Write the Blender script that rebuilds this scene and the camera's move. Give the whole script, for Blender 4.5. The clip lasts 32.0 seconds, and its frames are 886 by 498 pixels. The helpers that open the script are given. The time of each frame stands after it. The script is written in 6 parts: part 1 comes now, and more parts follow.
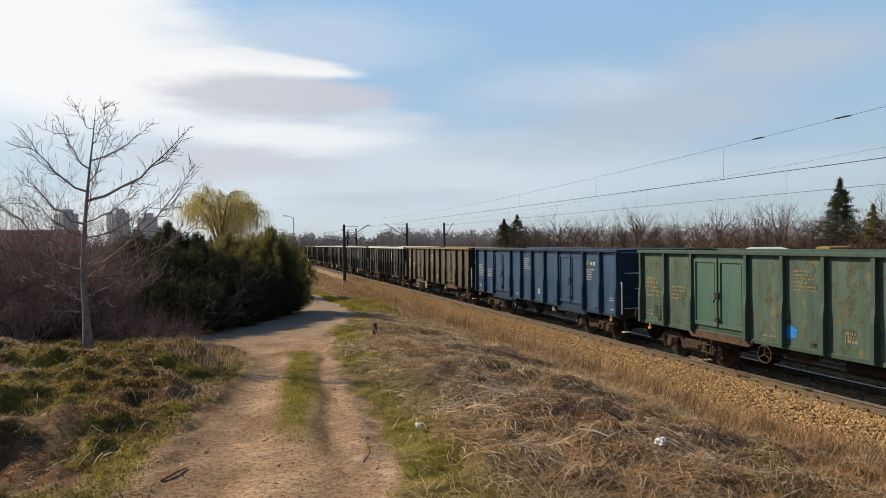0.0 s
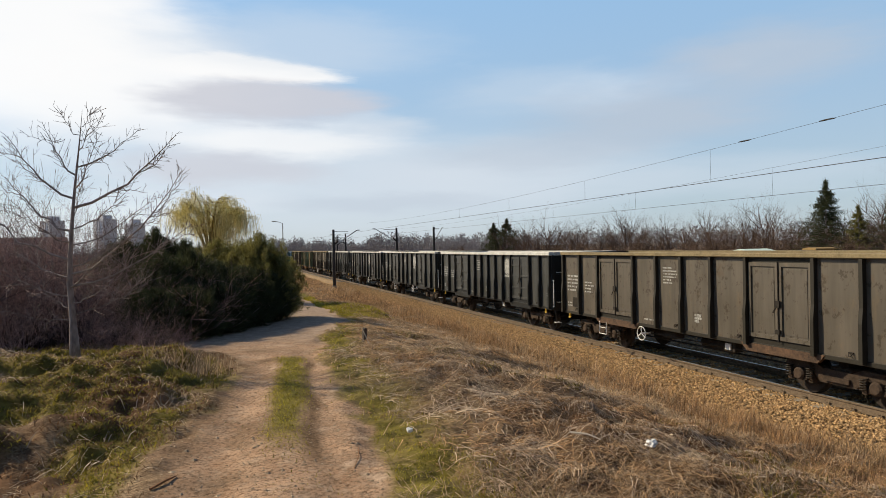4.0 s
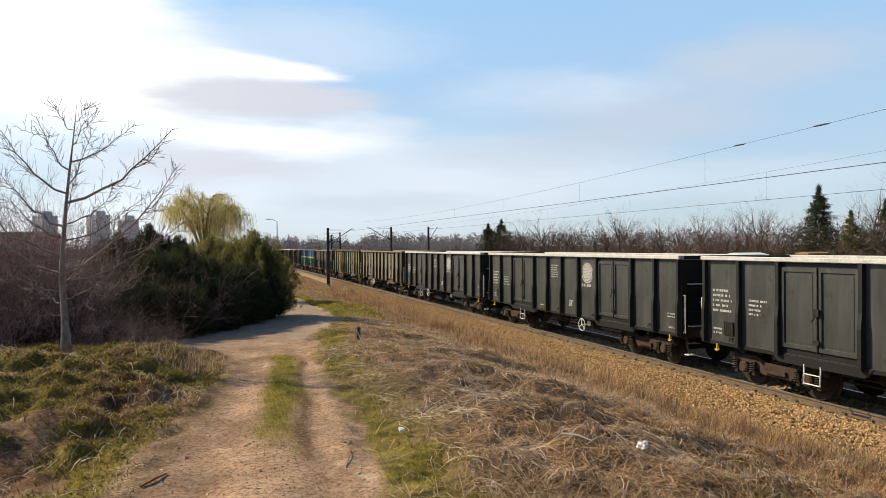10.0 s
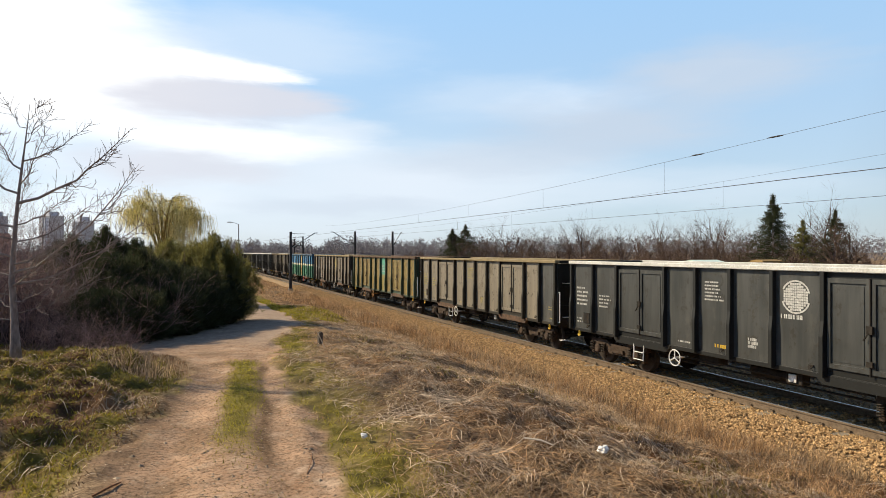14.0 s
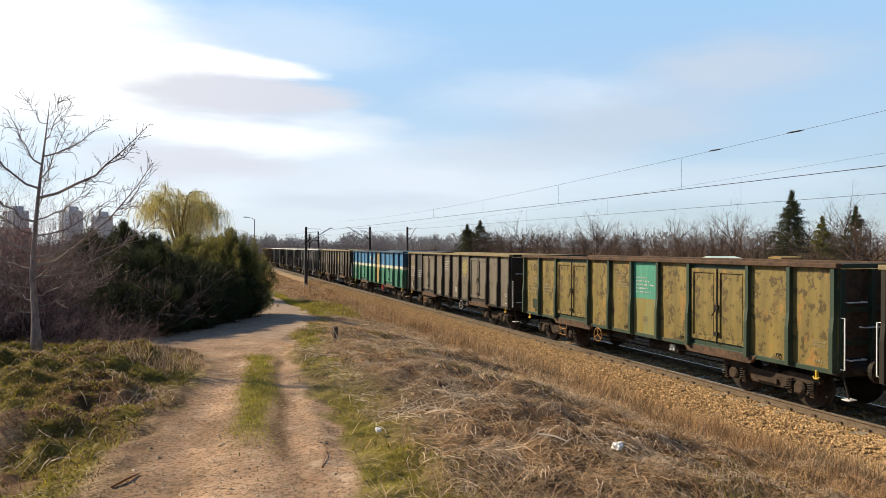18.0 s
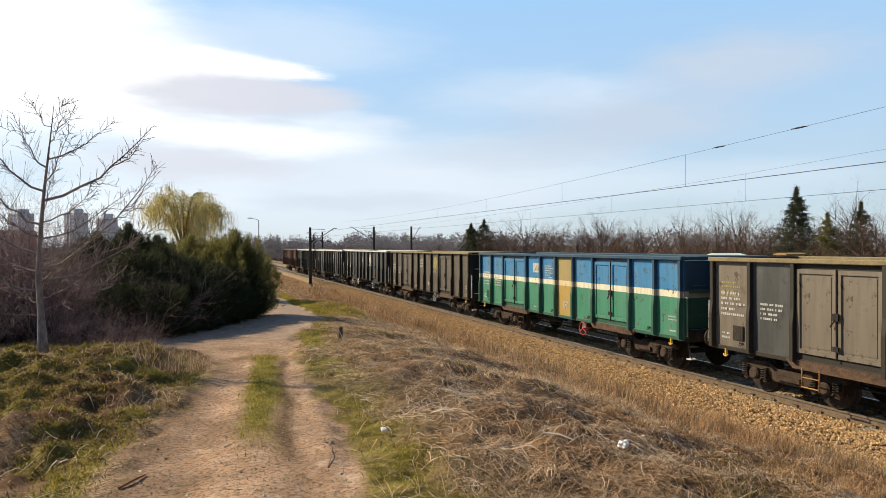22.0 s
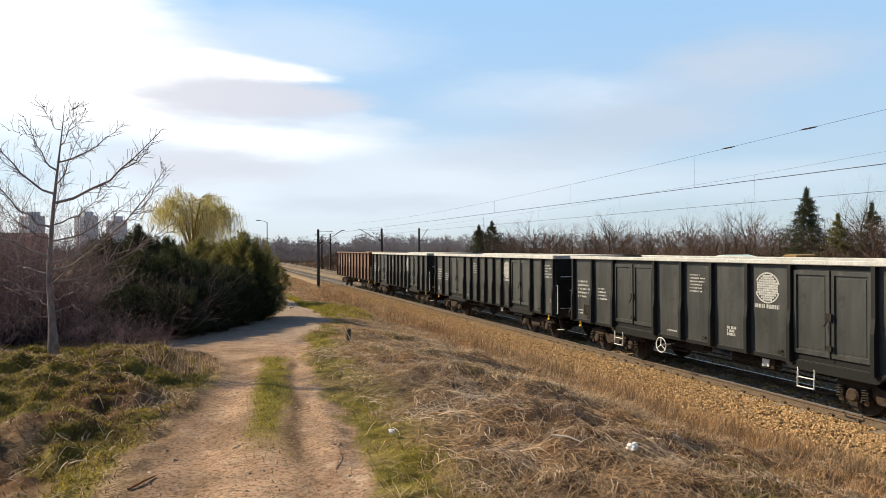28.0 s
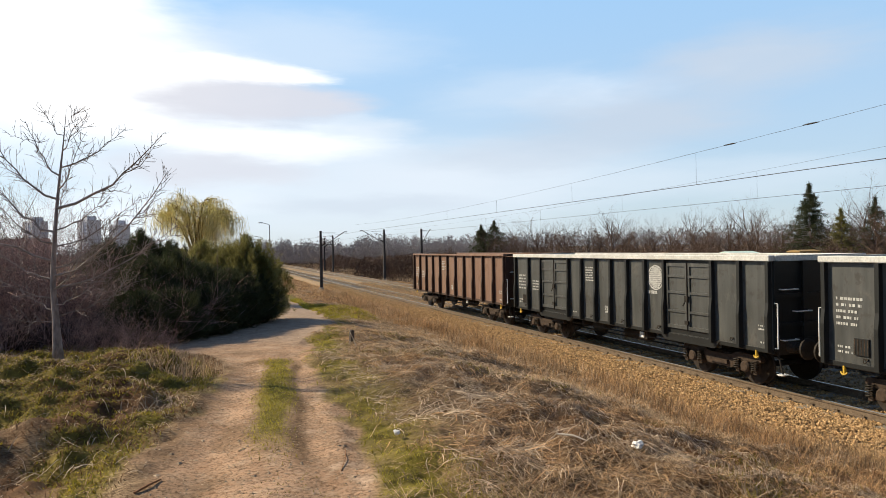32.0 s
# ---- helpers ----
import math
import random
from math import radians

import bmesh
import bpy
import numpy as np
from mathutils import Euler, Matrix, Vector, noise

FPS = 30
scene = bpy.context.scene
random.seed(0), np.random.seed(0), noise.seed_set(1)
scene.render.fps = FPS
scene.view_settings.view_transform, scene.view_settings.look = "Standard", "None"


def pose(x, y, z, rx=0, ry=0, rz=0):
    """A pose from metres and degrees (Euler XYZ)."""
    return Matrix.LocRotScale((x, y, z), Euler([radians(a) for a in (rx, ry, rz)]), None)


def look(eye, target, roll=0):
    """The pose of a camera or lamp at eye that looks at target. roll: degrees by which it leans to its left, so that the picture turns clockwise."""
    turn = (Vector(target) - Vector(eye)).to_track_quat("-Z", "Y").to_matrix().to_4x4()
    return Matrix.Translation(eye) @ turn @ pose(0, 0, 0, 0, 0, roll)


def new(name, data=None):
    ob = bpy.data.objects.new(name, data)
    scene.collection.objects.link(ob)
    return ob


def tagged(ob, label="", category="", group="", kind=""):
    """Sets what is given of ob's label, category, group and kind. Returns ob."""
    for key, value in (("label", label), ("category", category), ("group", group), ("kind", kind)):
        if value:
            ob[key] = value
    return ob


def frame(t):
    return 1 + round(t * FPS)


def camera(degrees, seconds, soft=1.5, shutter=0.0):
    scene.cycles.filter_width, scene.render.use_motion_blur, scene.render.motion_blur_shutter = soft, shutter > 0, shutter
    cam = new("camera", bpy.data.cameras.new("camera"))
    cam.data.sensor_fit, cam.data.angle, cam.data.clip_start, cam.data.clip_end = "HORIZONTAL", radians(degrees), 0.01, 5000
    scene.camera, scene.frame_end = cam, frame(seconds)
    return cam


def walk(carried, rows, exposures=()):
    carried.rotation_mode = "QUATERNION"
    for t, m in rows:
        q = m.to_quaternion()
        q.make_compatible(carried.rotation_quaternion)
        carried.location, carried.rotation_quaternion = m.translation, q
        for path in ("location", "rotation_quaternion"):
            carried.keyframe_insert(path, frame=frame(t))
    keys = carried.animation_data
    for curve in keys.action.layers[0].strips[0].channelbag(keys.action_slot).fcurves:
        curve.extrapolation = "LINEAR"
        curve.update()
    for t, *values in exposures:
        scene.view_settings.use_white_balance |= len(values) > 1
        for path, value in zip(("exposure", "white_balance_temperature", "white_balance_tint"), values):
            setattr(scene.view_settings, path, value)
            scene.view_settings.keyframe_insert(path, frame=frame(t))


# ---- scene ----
# World: x across the railway, y along it, z up from the top of the rails.
cam = camera(68.06, 32.0, soft=0.65)
EYE = (0.0, 0.0, 3.41)
PATH = [
    (0, 89.43, 0.7, -17.68), (0.5, 89.5, 0.61, -17.65), (1, 89.62, 0.51, -17.74), (1.5, 89.8, 0.6, -17.87), (2, 89.66, 0.83, -17.87),
    (2.5, 89.95, 0.82, -17.76), (3, 89.93, 0.91, -17.89), (3.5, 89.86, 1.09, -17.94), (5.5, 89.52, 0.76, -21.27), (6, 89.23, 0.42, -20.35),
    (6.5, 89.33, 0.28, -20.03), (7, 89.48, 0.19, -19.87), (7.5, 89.5, 0.13, -19.63), (8, 89.49, 0.25, -19.39), (8.5, 89.83, 0.15, -19.31),
    (9, 89.83, 0.29, -19.26), (9.5, 89.72, 0.47, -19.1), (10, 89.78, 0.44, -19.06), (10.5, 89.46, 0.64, -18.94), (11, 89.29, 0.69, -19.02),
    (11.5, 89.33, 0.71, -19.18), (12, 89.54, 0.86, -19.25), (12.5, 89.78, 0.7, -19.21), (13, 90.45, 0.49, -19.91), (13.5, 90.57, 0.14, -21.06),
    (14, 90.21, -0.04, -22.19), (14.5, 89.95, -0.33, -22.61), (16.5, 89.42, 0.33, -21.13), (17, 89.62, 0.02, -21.13), (17.5, 89.88, -0.07, -20.98),
    (18, 89.81, -0.22, -20.91), (18.5, 89.66, 0.2, -20.75), (19, 89.28, 0.73, -20.49), (19.5, 89.37, 0.94, -20.51), (20, 89.29, 1.06, -20.39),
    (20.5, 89.49, 1.02, -20.52), (21, 89.71, 0.58, -20.55), (21.5, 89.89, 0.34, -20.56), (22, 89.75, 0.25, -20.56), (22.5, 89.79, 0.19, -20.42),
    (23, 89.74, 0.25, -20.34), (23.5, 89.74, 0.14, -20.39), (24, 89.73, 0.09, -20.34), (24.5, 89.65, -0.04, -20.35), (25, 89.57, 0.12, -20.13),
    (25.5, 89.62, 0.08, -20.13), (27.5, 89.83, 0.27, -19.97), (28, 89.91, 0.33, -19.88), (28.5, 89.89, 0.33, -19.85), (29, 89.88, 0.36, -19.66),
    (29.5, 89.54, 0.49, -19.56), (30, 89.34, 0.67, -19.53), (30.5, 89.14, 0.86, -19.6), (31, 89.28, 0.77, -19.69), (31.5, 89.51, 0.83, -19.77),
    (32, 89.93, 1.05, -19.66),
]
walk(cam, [(t, pose(*EYE, rx, ry, rz)) for t, rx, ry, rz in PATH], [(0, -0.32), (3.5, -0.30), (6, -0.22), (9, -0.08), (14, 0.0), (32, 0.0)])

# ---- sky, sun ----
SUN_AZ, SUN_EL = radians(-48), radians(33)      # azimuth from +y towards +x
world = bpy.data.worlds.new("sky")
scene.world = world
world.use_nodes = True
wn, wl = world.node_tree.nodes, world.node_tree.links
wn.clear()


w_out, w_bg = wn.new("ShaderNodeOutputWorld"), wn.new("ShaderNodeBackground")
w_sky = wn.new("ShaderNodeTexSky")
w_sky.sky_type, w_sky.sun_disc = "NISHITA", False
w_sky.sun_elevation, w_sky.sun_rotation = SUN_EL, SUN_AZ
w_sky.air_density, w_sky.dust_density, w_sky.ozone_density = 1.0, 0.6, 1.4
w_co = wn.new("ShaderNodeTexCoord")
w_map = wn.new("ShaderNodeMapping")
w_map.inputs["Rotation"].default_value = (0, 0, radians(20))
w_map.inputs["Scale"].default_value = (1.5, 1.5, 5.0)
w_map.inputs["Location"].default_value = (0.35, 0.0, 0.62)
w_no = wn.new("ShaderNodeTexNoise")
w_no.inputs["Scale"].default_value, w_no.inputs["Detail"].default_value, w_no.inputs["Roughness"].default_value = 1.5, 7.0, 0.48
w_glow = wn.new("ShaderNodeVectorMath")
w_glow.operation = "DOT_PRODUCT"
w_glow.inputs[1].default_value = (-0.475, 0.79, 0.39)
w_g2 = wn.new("ShaderNodeMapRange")
w_g2.inputs["From Min"].default_value, w_g2.inputs["From Max"].default_value = 0.76, 1.0
w_g2.inputs["To Min"].default_value, w_g2.inputs["To Max"].default_value = 0.0, 0.34
w_add = wn.new("ShaderNodeMath")
w_ramp = wn.new("ShaderNodeValToRGB")
w_ramp.color_ramp.elements[0].position, w_ramp.color_ramp.elements[1].position = 0.58, 0.92
w_grey = wn.new("ShaderNodeTexNoise")
w_grey.inputs["Scale"].default_value, w_grey.inputs["Detail"].default_value = 2.3, 5.0
w_gr = wn.new("ShaderNodeValToRGB")
w_gr.color_ramp.elements[0].position, w_gr.color_ramp.elements[0].color = 0.44, (5.6, 5.9, 6.6, 1)
w_gr.color_ramp.elements[1].position, w_gr.color_ramp.elements[1].color = 0.62, (10.5, 10.7, 11.0, 1)
w_mix = wn.new("ShaderNodeMixRGB")
wl.new(w_co.outputs["Generated"], w_map.inputs["Vector"])
wl.new(w_map.outputs["Vector"], w_no.inputs["Vector"])
wl.new(w_map.outputs["Vector"], w_grey.inputs["Vector"])
wl.new(w_co.outputs["Generated"], w_glow.inputs[0])
wl.new(w_glow.outputs["Value"], w_g2.inputs["Value"])
wl.new(w_no.outputs["Fac"], w_add.inputs[0])
wl.new(w_g2.outputs["Result"], w_add.inputs[1])
wl.new(w_add.outputs["Value"], w_ramp.inputs["Fac"])
w_add2 = wn.new("ShaderNodeMath")
wl.new(w_grey.outputs["Fac"], w_add2.inputs[0])
wl.new(w_g2.outputs["Result"], w_add2.inputs[1])
wl.new(w_add2.outputs["Value"], w_gr.inputs["Fac"])
w_low = wn.new("ShaderNodeMapRange")
w_low.inputs["From Min"].default_value, w_low.inputs["From Max"].default_value = 0.40, 0.70
w_low.inputs["To Min"].default_value, w_low.inputs["To Max"].default_value = 1.0, 0.15
wl.new(w_co.outputs["Generated"], (w_sepz := wn.new("ShaderNodeSeparateXYZ")).inputs["Vector"])
wl.new(w_sepz.outputs["Z"], w_low.inputs["Value"])
w_cover = wn.new("ShaderNodeMath")
w_cover.operation = "MULTIPLY"
wl.new(w_ramp.outputs["Color"], w_cover.inputs[0])
wl.new(w_low.outputs["Result"], w_cover.inputs[1])
wl.new(w_cover.outputs["Value"], w_mix.inputs["Fac"])
w_sep = wn.new("ShaderNodeSeparateXYZ")
wl.new(w_co.outputs["Generated"], w_sep.inputs["Vector"])
w_hz = wn.new("ShaderNodeValToRGB")
w_hz.color_ramp.elements[0].position, w_hz.color_ramp.elements[0].color = 0.0, (4.9, 5.95, 6.8, 1)
w_hz.color_ramp.elements[1].position, w_hz.color_ramp.elements[1].color = 0.36, (3.55, 5.95, 8.8, 1)
w_zen = w_hz.color_ramp.elements.new(0.62)
w_zen.color = (0.7, 1.35, 2.9, 1)
wl.new(w_sep.outputs["Z"], w_hz.inputs["Fac"])
w_haze = wn.new("ShaderNodeMixRGB")
w_haze.inputs["Fac"].default_value = 0.72
wl.new(w_sky.outputs["Color"], w_haze.inputs["Color1"])
wl.new(w_hz.outputs["Color"], w_haze.inputs["Color2"])
w_away = wn.new("ShaderNodeMapRange")
w_away.inputs["From Min"].default_value, w_away.inputs["From Max"].default_value = -0.7, 0.15
w_away.inputs["To Min"].default_value, w_away.inputs["To Max"].default_value = 0.30, 1.0
wl.new(w_glow.outputs["Value"], w_away.inputs["Value"])


def w_math(op, a, b=None):
    n = wn.new("ShaderNodeMath")
    n.operation = op
    for sock, v in zip(n.inputs, (a, b)):
        if isinstance(v, (int, float)):
            sock.default_value = v
        elif v is not None:
            wl.new(v, sock)
    return n.outputs["Value"]


# directions as azimuth and elevation in degrees, frayed by two scales of noise
w_az = w_math("MULTIPLY", w_math("ARCTAN2", w_sep.outputs["X"], w_sep.outputs["Y"]), 57.296)
w_el = w_math("MULTIPLY", w_math("ARCSINE", w_sep.outputs["Z"]), 57.296)
w_ae = wn.new("ShaderNodeCombineXYZ")
wl.new(w_az, w_ae.inputs["X"])
wl.new(w_el, w_ae.inputs["Y"])
w_fray = w_ae.outputs["Vector"]
for w_size, w_amount in (((0.07, 0.30, 1), (9.0, 2.4, 0)), ((0.22, 1.1, 1), (4.5, 1.1, 0))):
    w_m = wn.new("ShaderNodeMapping")
    w_m.inputs["Scale"].default_value = w_size
    wl.new(w_ae.outputs["Vector"], w_m.inputs["Vector"])
    w_n = wn.new("ShaderNodeTexNoise")
    w_n.inputs["Scale"].default_value, w_n.inputs["Detail"].default_value, w_n.inputs["Roughness"].default_value = 1.0, 5.0, 0.55
    wl.new(w_m.outputs["Vector"], w_n.inputs["Vector"])
    w_c, w_v, w_s = (wn.new("ShaderNodeVectorMath") for _ in range(3))
    w_c.operation, w_v.operation, w_s.operation = "SUBTRACT", "MULTIPLY", "ADD"
    w_c.inputs[1].default_value = (0.5, 0.5, 0.5)
    w_v.inputs[1].default_value = w_amount
    wl.new(w_n.outputs["Color"], w_c.inputs[0])
    wl.new(w_c.outputs["Vector"], w_v.inputs[0])
    wl.new(w_v.outputs["Vector"], w_s.inputs[0])
    wl.new(w_fray, w_s.inputs[1])
    w_fray = w_s.outputs["Vector"]


def cloud(under, az, el, wide, high, colour, amount, soft=0.9):
    """A cloud bank of that half width and half height, in degrees, over the sky so far."""
    m, l, r = wn.new("ShaderNodeMapping"), wn.new("ShaderNodeVectorMath"), wn.new("ShaderNodeMapRange")
    m.vector_type, l.operation, r.interpolation_type = "TEXTURE", "LENGTH", "SMOOTHSTEP"
    m.inputs["Location"].default_value, m.inputs["Scale"].default_value = (az, el, 0), (wide, high, 1000)
    r.inputs["From Min"].default_value, r.inputs["From Max"].default_value = 1.0 + soft * 0.5, 1.0 - soft * 0.75
    r.inputs["To Min"].default_value, r.inputs["To Max"].default_value = 0.0, amount
    wl.new(w_fray, m.inputs["Vector"])
    wl.new(m.outputs["Vector"], l.inputs[0])
    wl.new(l.outputs["Value"], r.inputs["Value"])
    x = wn.new("ShaderNodeMixRGB")
    wl.new(r.outputs["Result"], x.inputs["Fac"])
    wl.new(under, x.inputs["Color1"])
    x.inputs["Color2"].default_value = (*colour, 1)
    return x.outputs["Color"]


W_BRIGHT, W_PALE, W_GREY, W_DULL = (9.4, 9.4, 9.4), (6.5, 7.15, 7.9), (5.9, 6.0, 6.6), (4.85, 5.5, 6.4)
w_top = w_mix.outputs["Color"]
for w_bank in (
        (-12, 17, 9, 9.0, W_BRIGHT, 0.95), (-6, 13.5, 10, 4.0, W_BRIGHT, 0.8), (2.5, 14.7, 8.5, 1.2, W_BRIGHT, 1.0, 0.4), (6, 17, 12, 2.5, W_PALE, 0.45),
        (9, 5.5, 22, 5.0, W_PALE, 0.75), (4, 9.2, 11, 1.5, W_BRIGHT, 0.75), (24, 6, 14, 3.0, W_PALE, 0.6), (4, 12.2, 9, 1.7, W_GREY, 0.9, 0.6),
        (0, 6.8, 8, 1.3, W_GREY, 0.7), (13, 10.6, 5, 0.9, W_PALE, 0.6), (28, 13.0, 9, 2.0, W_PALE, 0.35), (36, 10.3, 9, 2.4, W_DULL, 0.75),
        (27, 8.0, 9, 1.5, W_DULL, 0.5), (46, 14.0, 8, 2.4, W_DULL, 0.7), (44, 5.0, 12, 1.6, W_PALE, 0.35), (14, 3.8, 9, 0.9, W_DULL, 0.4)):
    w_top = cloud(w_top, *w_bank)
w_deep = wn.new("ShaderNodeMixRGB")
w_deep.blend_type = "MULTIPLY"
w_deep.inputs["Fac"].default_value = 1.0
wl.new(w_top, w_deep.inputs["Color1"])
wl.new(w_away.outputs["Result"], w_deep.inputs["Color2"])
wl.new(w_haze.outputs["Color"], w_mix.inputs["Color1"])
wl.new(w_gr.outputs["Color"], w_mix.inputs["Color2"])
wl.new(w_deep.outputs["Color"], w_bg.inputs["Color"])
w_bg.inputs["Strength"].default_value = 0.127
wl.new(w_bg.outputs["Background"], w_out.inputs["Surface"])

sun = new("sun", bpy.data.lights.new("sun", "SUN"))
sun.data.energy, sun.data.angle, sun.data.color = 6.3, radians(0.6), (1.0, 0.84, 0.585)
sun_from = Vector((math.sin(SUN_AZ) * math.cos(SUN_EL), math.cos(SUN_AZ) * math.cos(SUN_EL), math.sin(SUN_EL)))
sun.matrix_world = look(sun_from * 100, (0, 0, 0))


# ---- materials ----
def material(name):
    m = bpy.data.materials.new(name)
    m.use_nodes = True
    return m, m.node_tree, m.node_tree.nodes["Principled BSDF"]


def coords(nt, scale=(1, 1, 1), kind="Object", turn=0.0):
    co, mp = nt.nodes.new("ShaderNodeTexCoord"), nt.nodes.new("ShaderNodeMapping")
    mp.inputs["Scale"].default_value = scale
    mp.inputs["Rotation"].default_value = (0, 0, radians(turn))
    nt.links.new(co.outputs[kind], mp.inputs["Vector"])
    return mp.outputs["Vector"]


def grain(nt, vec, scale, detail=4.0, rough=0.6):
    n = nt.nodes.new("ShaderNodeTexNoise")
    n.inputs["Scale"].default_value, n.inputs["Detail"].default_value, n.inputs["Roughness"].default_value = scale, detail, rough
    nt.links.new(vec, n.inputs["Vector"])
    return n.outputs["Fac"]


def ramp(nt, fac, stops):
    r = nt.nodes.new("ShaderNodeValToRGB")
    e = r.color_ramp.elements
    while len(e) < len(stops):
        e.new(0.5)
    for el, (p, c) in zip(e, stops):
        el.position, el.color = p, (*c, 1) if len(c) == 3 else c
    nt.links.new(fac, r.inputs["Fac"])
    return r.outputs["Color"]


def blend(nt, fac, a, b, how="MIX"):
    n = nt.nodes.new("ShaderNodeMixRGB")
    n.blend_type = how
    for sock, v in ((n.inputs["Fac"], fac), (n.inputs["Color1"], a), (n.inputs["Color2"], b)):
        if isinstance(v, (int, float)):
            sock.default_value = v
        elif isinstance(v, tuple):
            sock.default_value = (*v, 1)
        else:
            nt.links.new(v, sock)
    return n.outputs["Color"]


def bump(nt, bsdf, fac, strength, distance=0.01):
    b = nt.nodes.new("ShaderNodeBump")
    b.inputs["Strength"].default_value, b.inputs["Distance"].default_value = strength, distance
    nt.links.new(fac, b.inputs["Height"])
    nt.links.new(b.outputs["Normal"], bsdf.inputs["Normal"])


def mottled(name, a, b, scale=3.0, rough=0.8, metal=0.0, fine=25.0, bumpy=0.3, island=0.0, per_object=0.0, stretch=(1, 1, 1), leaf=0.0):
    """Two tones at two scales, with fine relief; leaf is the share of light that thin blades let through; island and per_object vary the brightness from piece to piece."""
    m, nt, bs = material(name)
    v = coords(nt, stretch)
    big, small = grain(nt, v, scale), grain(nt, v, fine, 3.0)
    c = ramp(nt, big, [(0.35, a), (0.65, b)])
    c = blend(nt, 0.35, c, ramp(nt, small, [(0.3, tuple(x * 0.6 for x in a)), (0.7, tuple(min(1, x * 1.25) for x in b))]))
    for amount, kind, out in ((island, "ShaderNodeNewGeometry", "Random Per Island"), (per_object, "ShaderNodeObjectInfo", "Random")):
        if amount:
            g = nt.nodes.new(kind)
            c = blend(nt, 1.0, c, ramp(nt, g.outputs[out], [(0, (1 - amount,) * 3), (1, (1 + amount * 0.6,) * 3)]), "MULTIPLY")
    nt.links.new(c, bs.inputs["Base Color"])
    bs.inputs["Roughness"].default_value, bs.inputs["Metallic"].default_value = rough, metal
    if "Specular IOR Level" in bs.inputs:
        bs.inputs["Specular IOR Level"].default_value = 0.3
    if bumpy:
        bump(nt, bs, small, bumpy)
    if leaf:
        tr, mx = nt.nodes.new("ShaderNodeBsdfTranslucent"), nt.nodes.new("ShaderNodeMixShader")
        mx.inputs["Fac"].default_value = leaf
        nt.links.new(c, tr.inputs["Color"])
        nt.links.new(bs.outputs["BSDF"], mx.inputs[1])
        nt.links.new(tr.outputs["BSDF"], mx.inputs[2])
        nt.links.new(mx.outputs["Shader"], nt.nodes["Material Output"].inputs["Surface"])
    return m


def wagon_paint(name, base, worn, rust, amount, rough=0.5, bands=None, blotch=1.3, scuff=0.0, bright=(0.38, 0.19, 0.045)):
    """Old wagon paint: faded, streaked down the sheet, with rust patches; bands are (height, colour) from the bottom up."""
    m, nt, bs = material(name)
    v, vs = coords(nt), coords(nt, (1.0, 3.0, 0.35))
    if bands:
        co = nt.nodes.new("ShaderNodeTexCoord")
        sp, mr = nt.nodes.new("ShaderNodeSeparateXYZ"), nt.nodes.new("ShaderNodeMapRange")
        nt.links.new(co.outputs["Object"], sp.inputs["Vector"])
        nt.links.new(sp.outputs["Z"], mr.inputs["Value"])
        mr.inputs["From Min"].default_value, mr.inputs["From Max"].default_value = 0.5, 3.5
        col = ramp(nt, mr.outputs["Result"], [((z - 0.5) / 3, c) for z, c in bands])
        col.node.color_ramp.interpolation = "CONSTANT"
        col = blend(nt, ramp(nt, grain(nt, vs, 1.6), [(0.4, (0, 0, 0)), (0.75, (0.35,) * 3)]), col, worn)
    else:
        col = ramp(nt, grain(nt, vs, 1.4), [(0.35, base), (0.7, worn)])
    spots = grain(nt, v, blotch, 6.0, 0.65)
    col = blend(nt, ramp(nt, spots, [(0.62 - amount, (0, 0, 0)), (0.72 - amount, (0.85,) * 3)]), col, rust)
    if scuff:
        gone = grain(nt, coords(nt, (1.0, 1.0, 0.75)), 5.5, 6.0, 0.7)
        col = blend(nt, ramp(nt, gone, [(0.60 - 0.1 * scuff, (0, 0, 0)), (0.64 - 0.08 * scuff, (0.8,) * 3)]), col, tuple(0.45 * x for x in rust))
        bare = grain(nt, coords(nt, (0.8, 1.0, 0.5)), 2.6, 5.0, 0.7)
        col = blend(nt, ramp(nt, bare, [(0.57, (0, 0, 0)), (0.66, (0.7 * scuff,) * 3)]), col, bright)
    streak = grain(nt, coords(nt, (1.0, 5.0, 0.2)), 1.6, 4.0)
    col = blend(nt, 0.4, col, ramp(nt, streak, [(0.3, (0.62,) * 3), (0.6, (1.0,) * 3)]), "MULTIPLY")
    nt.links.new(col, bs.inputs["Base Color"])
    nt.links.new(ramp(nt, spots, [(0.4, (rough * 0.85,) * 3), (0.7, (rough * 0.85 + 0.2,) * 3)]), bs.inputs["Roughness"])
    bump(nt, bs, spots, 0.15, 0.02)
    return m


def plain(name, c, rough=0.6, metal=0.0):
    return mottled(name, tuple(x * 0.88 for x in c), tuple(min(1, x * 1.08) for x in c), 4.0, rough, metal, 40.0, 0.08)


M_STEEL = mottled("grimy_steel", (0.018, 0.016, 0.014), (0.05, 0.04, 0.032), 5.0, 0.75, 0.3)
M_BOGIE = mottled("bogie_dirt", (0.028, 0.02, 0.015), (0.085, 0.058, 0.042), 6.0, 0.85, 0.2)
M_WHEEL = mottled("wheel_steel", (0.022, 0.017, 0.014), (0.055, 0.044, 0.037), 6.0, 0.6, 0.3)
M_WHITE = plain("white_paint", (0.72, 0.72, 0.70))
M_YELLOW = plain("yellow_paint", (0.55, 0.36, 0.04))
M_LETTER = mottled("faded_lettering", (0.36, 0.36, 0.35), (0.54, 0.54, 0.52), 12.0, 0.7)
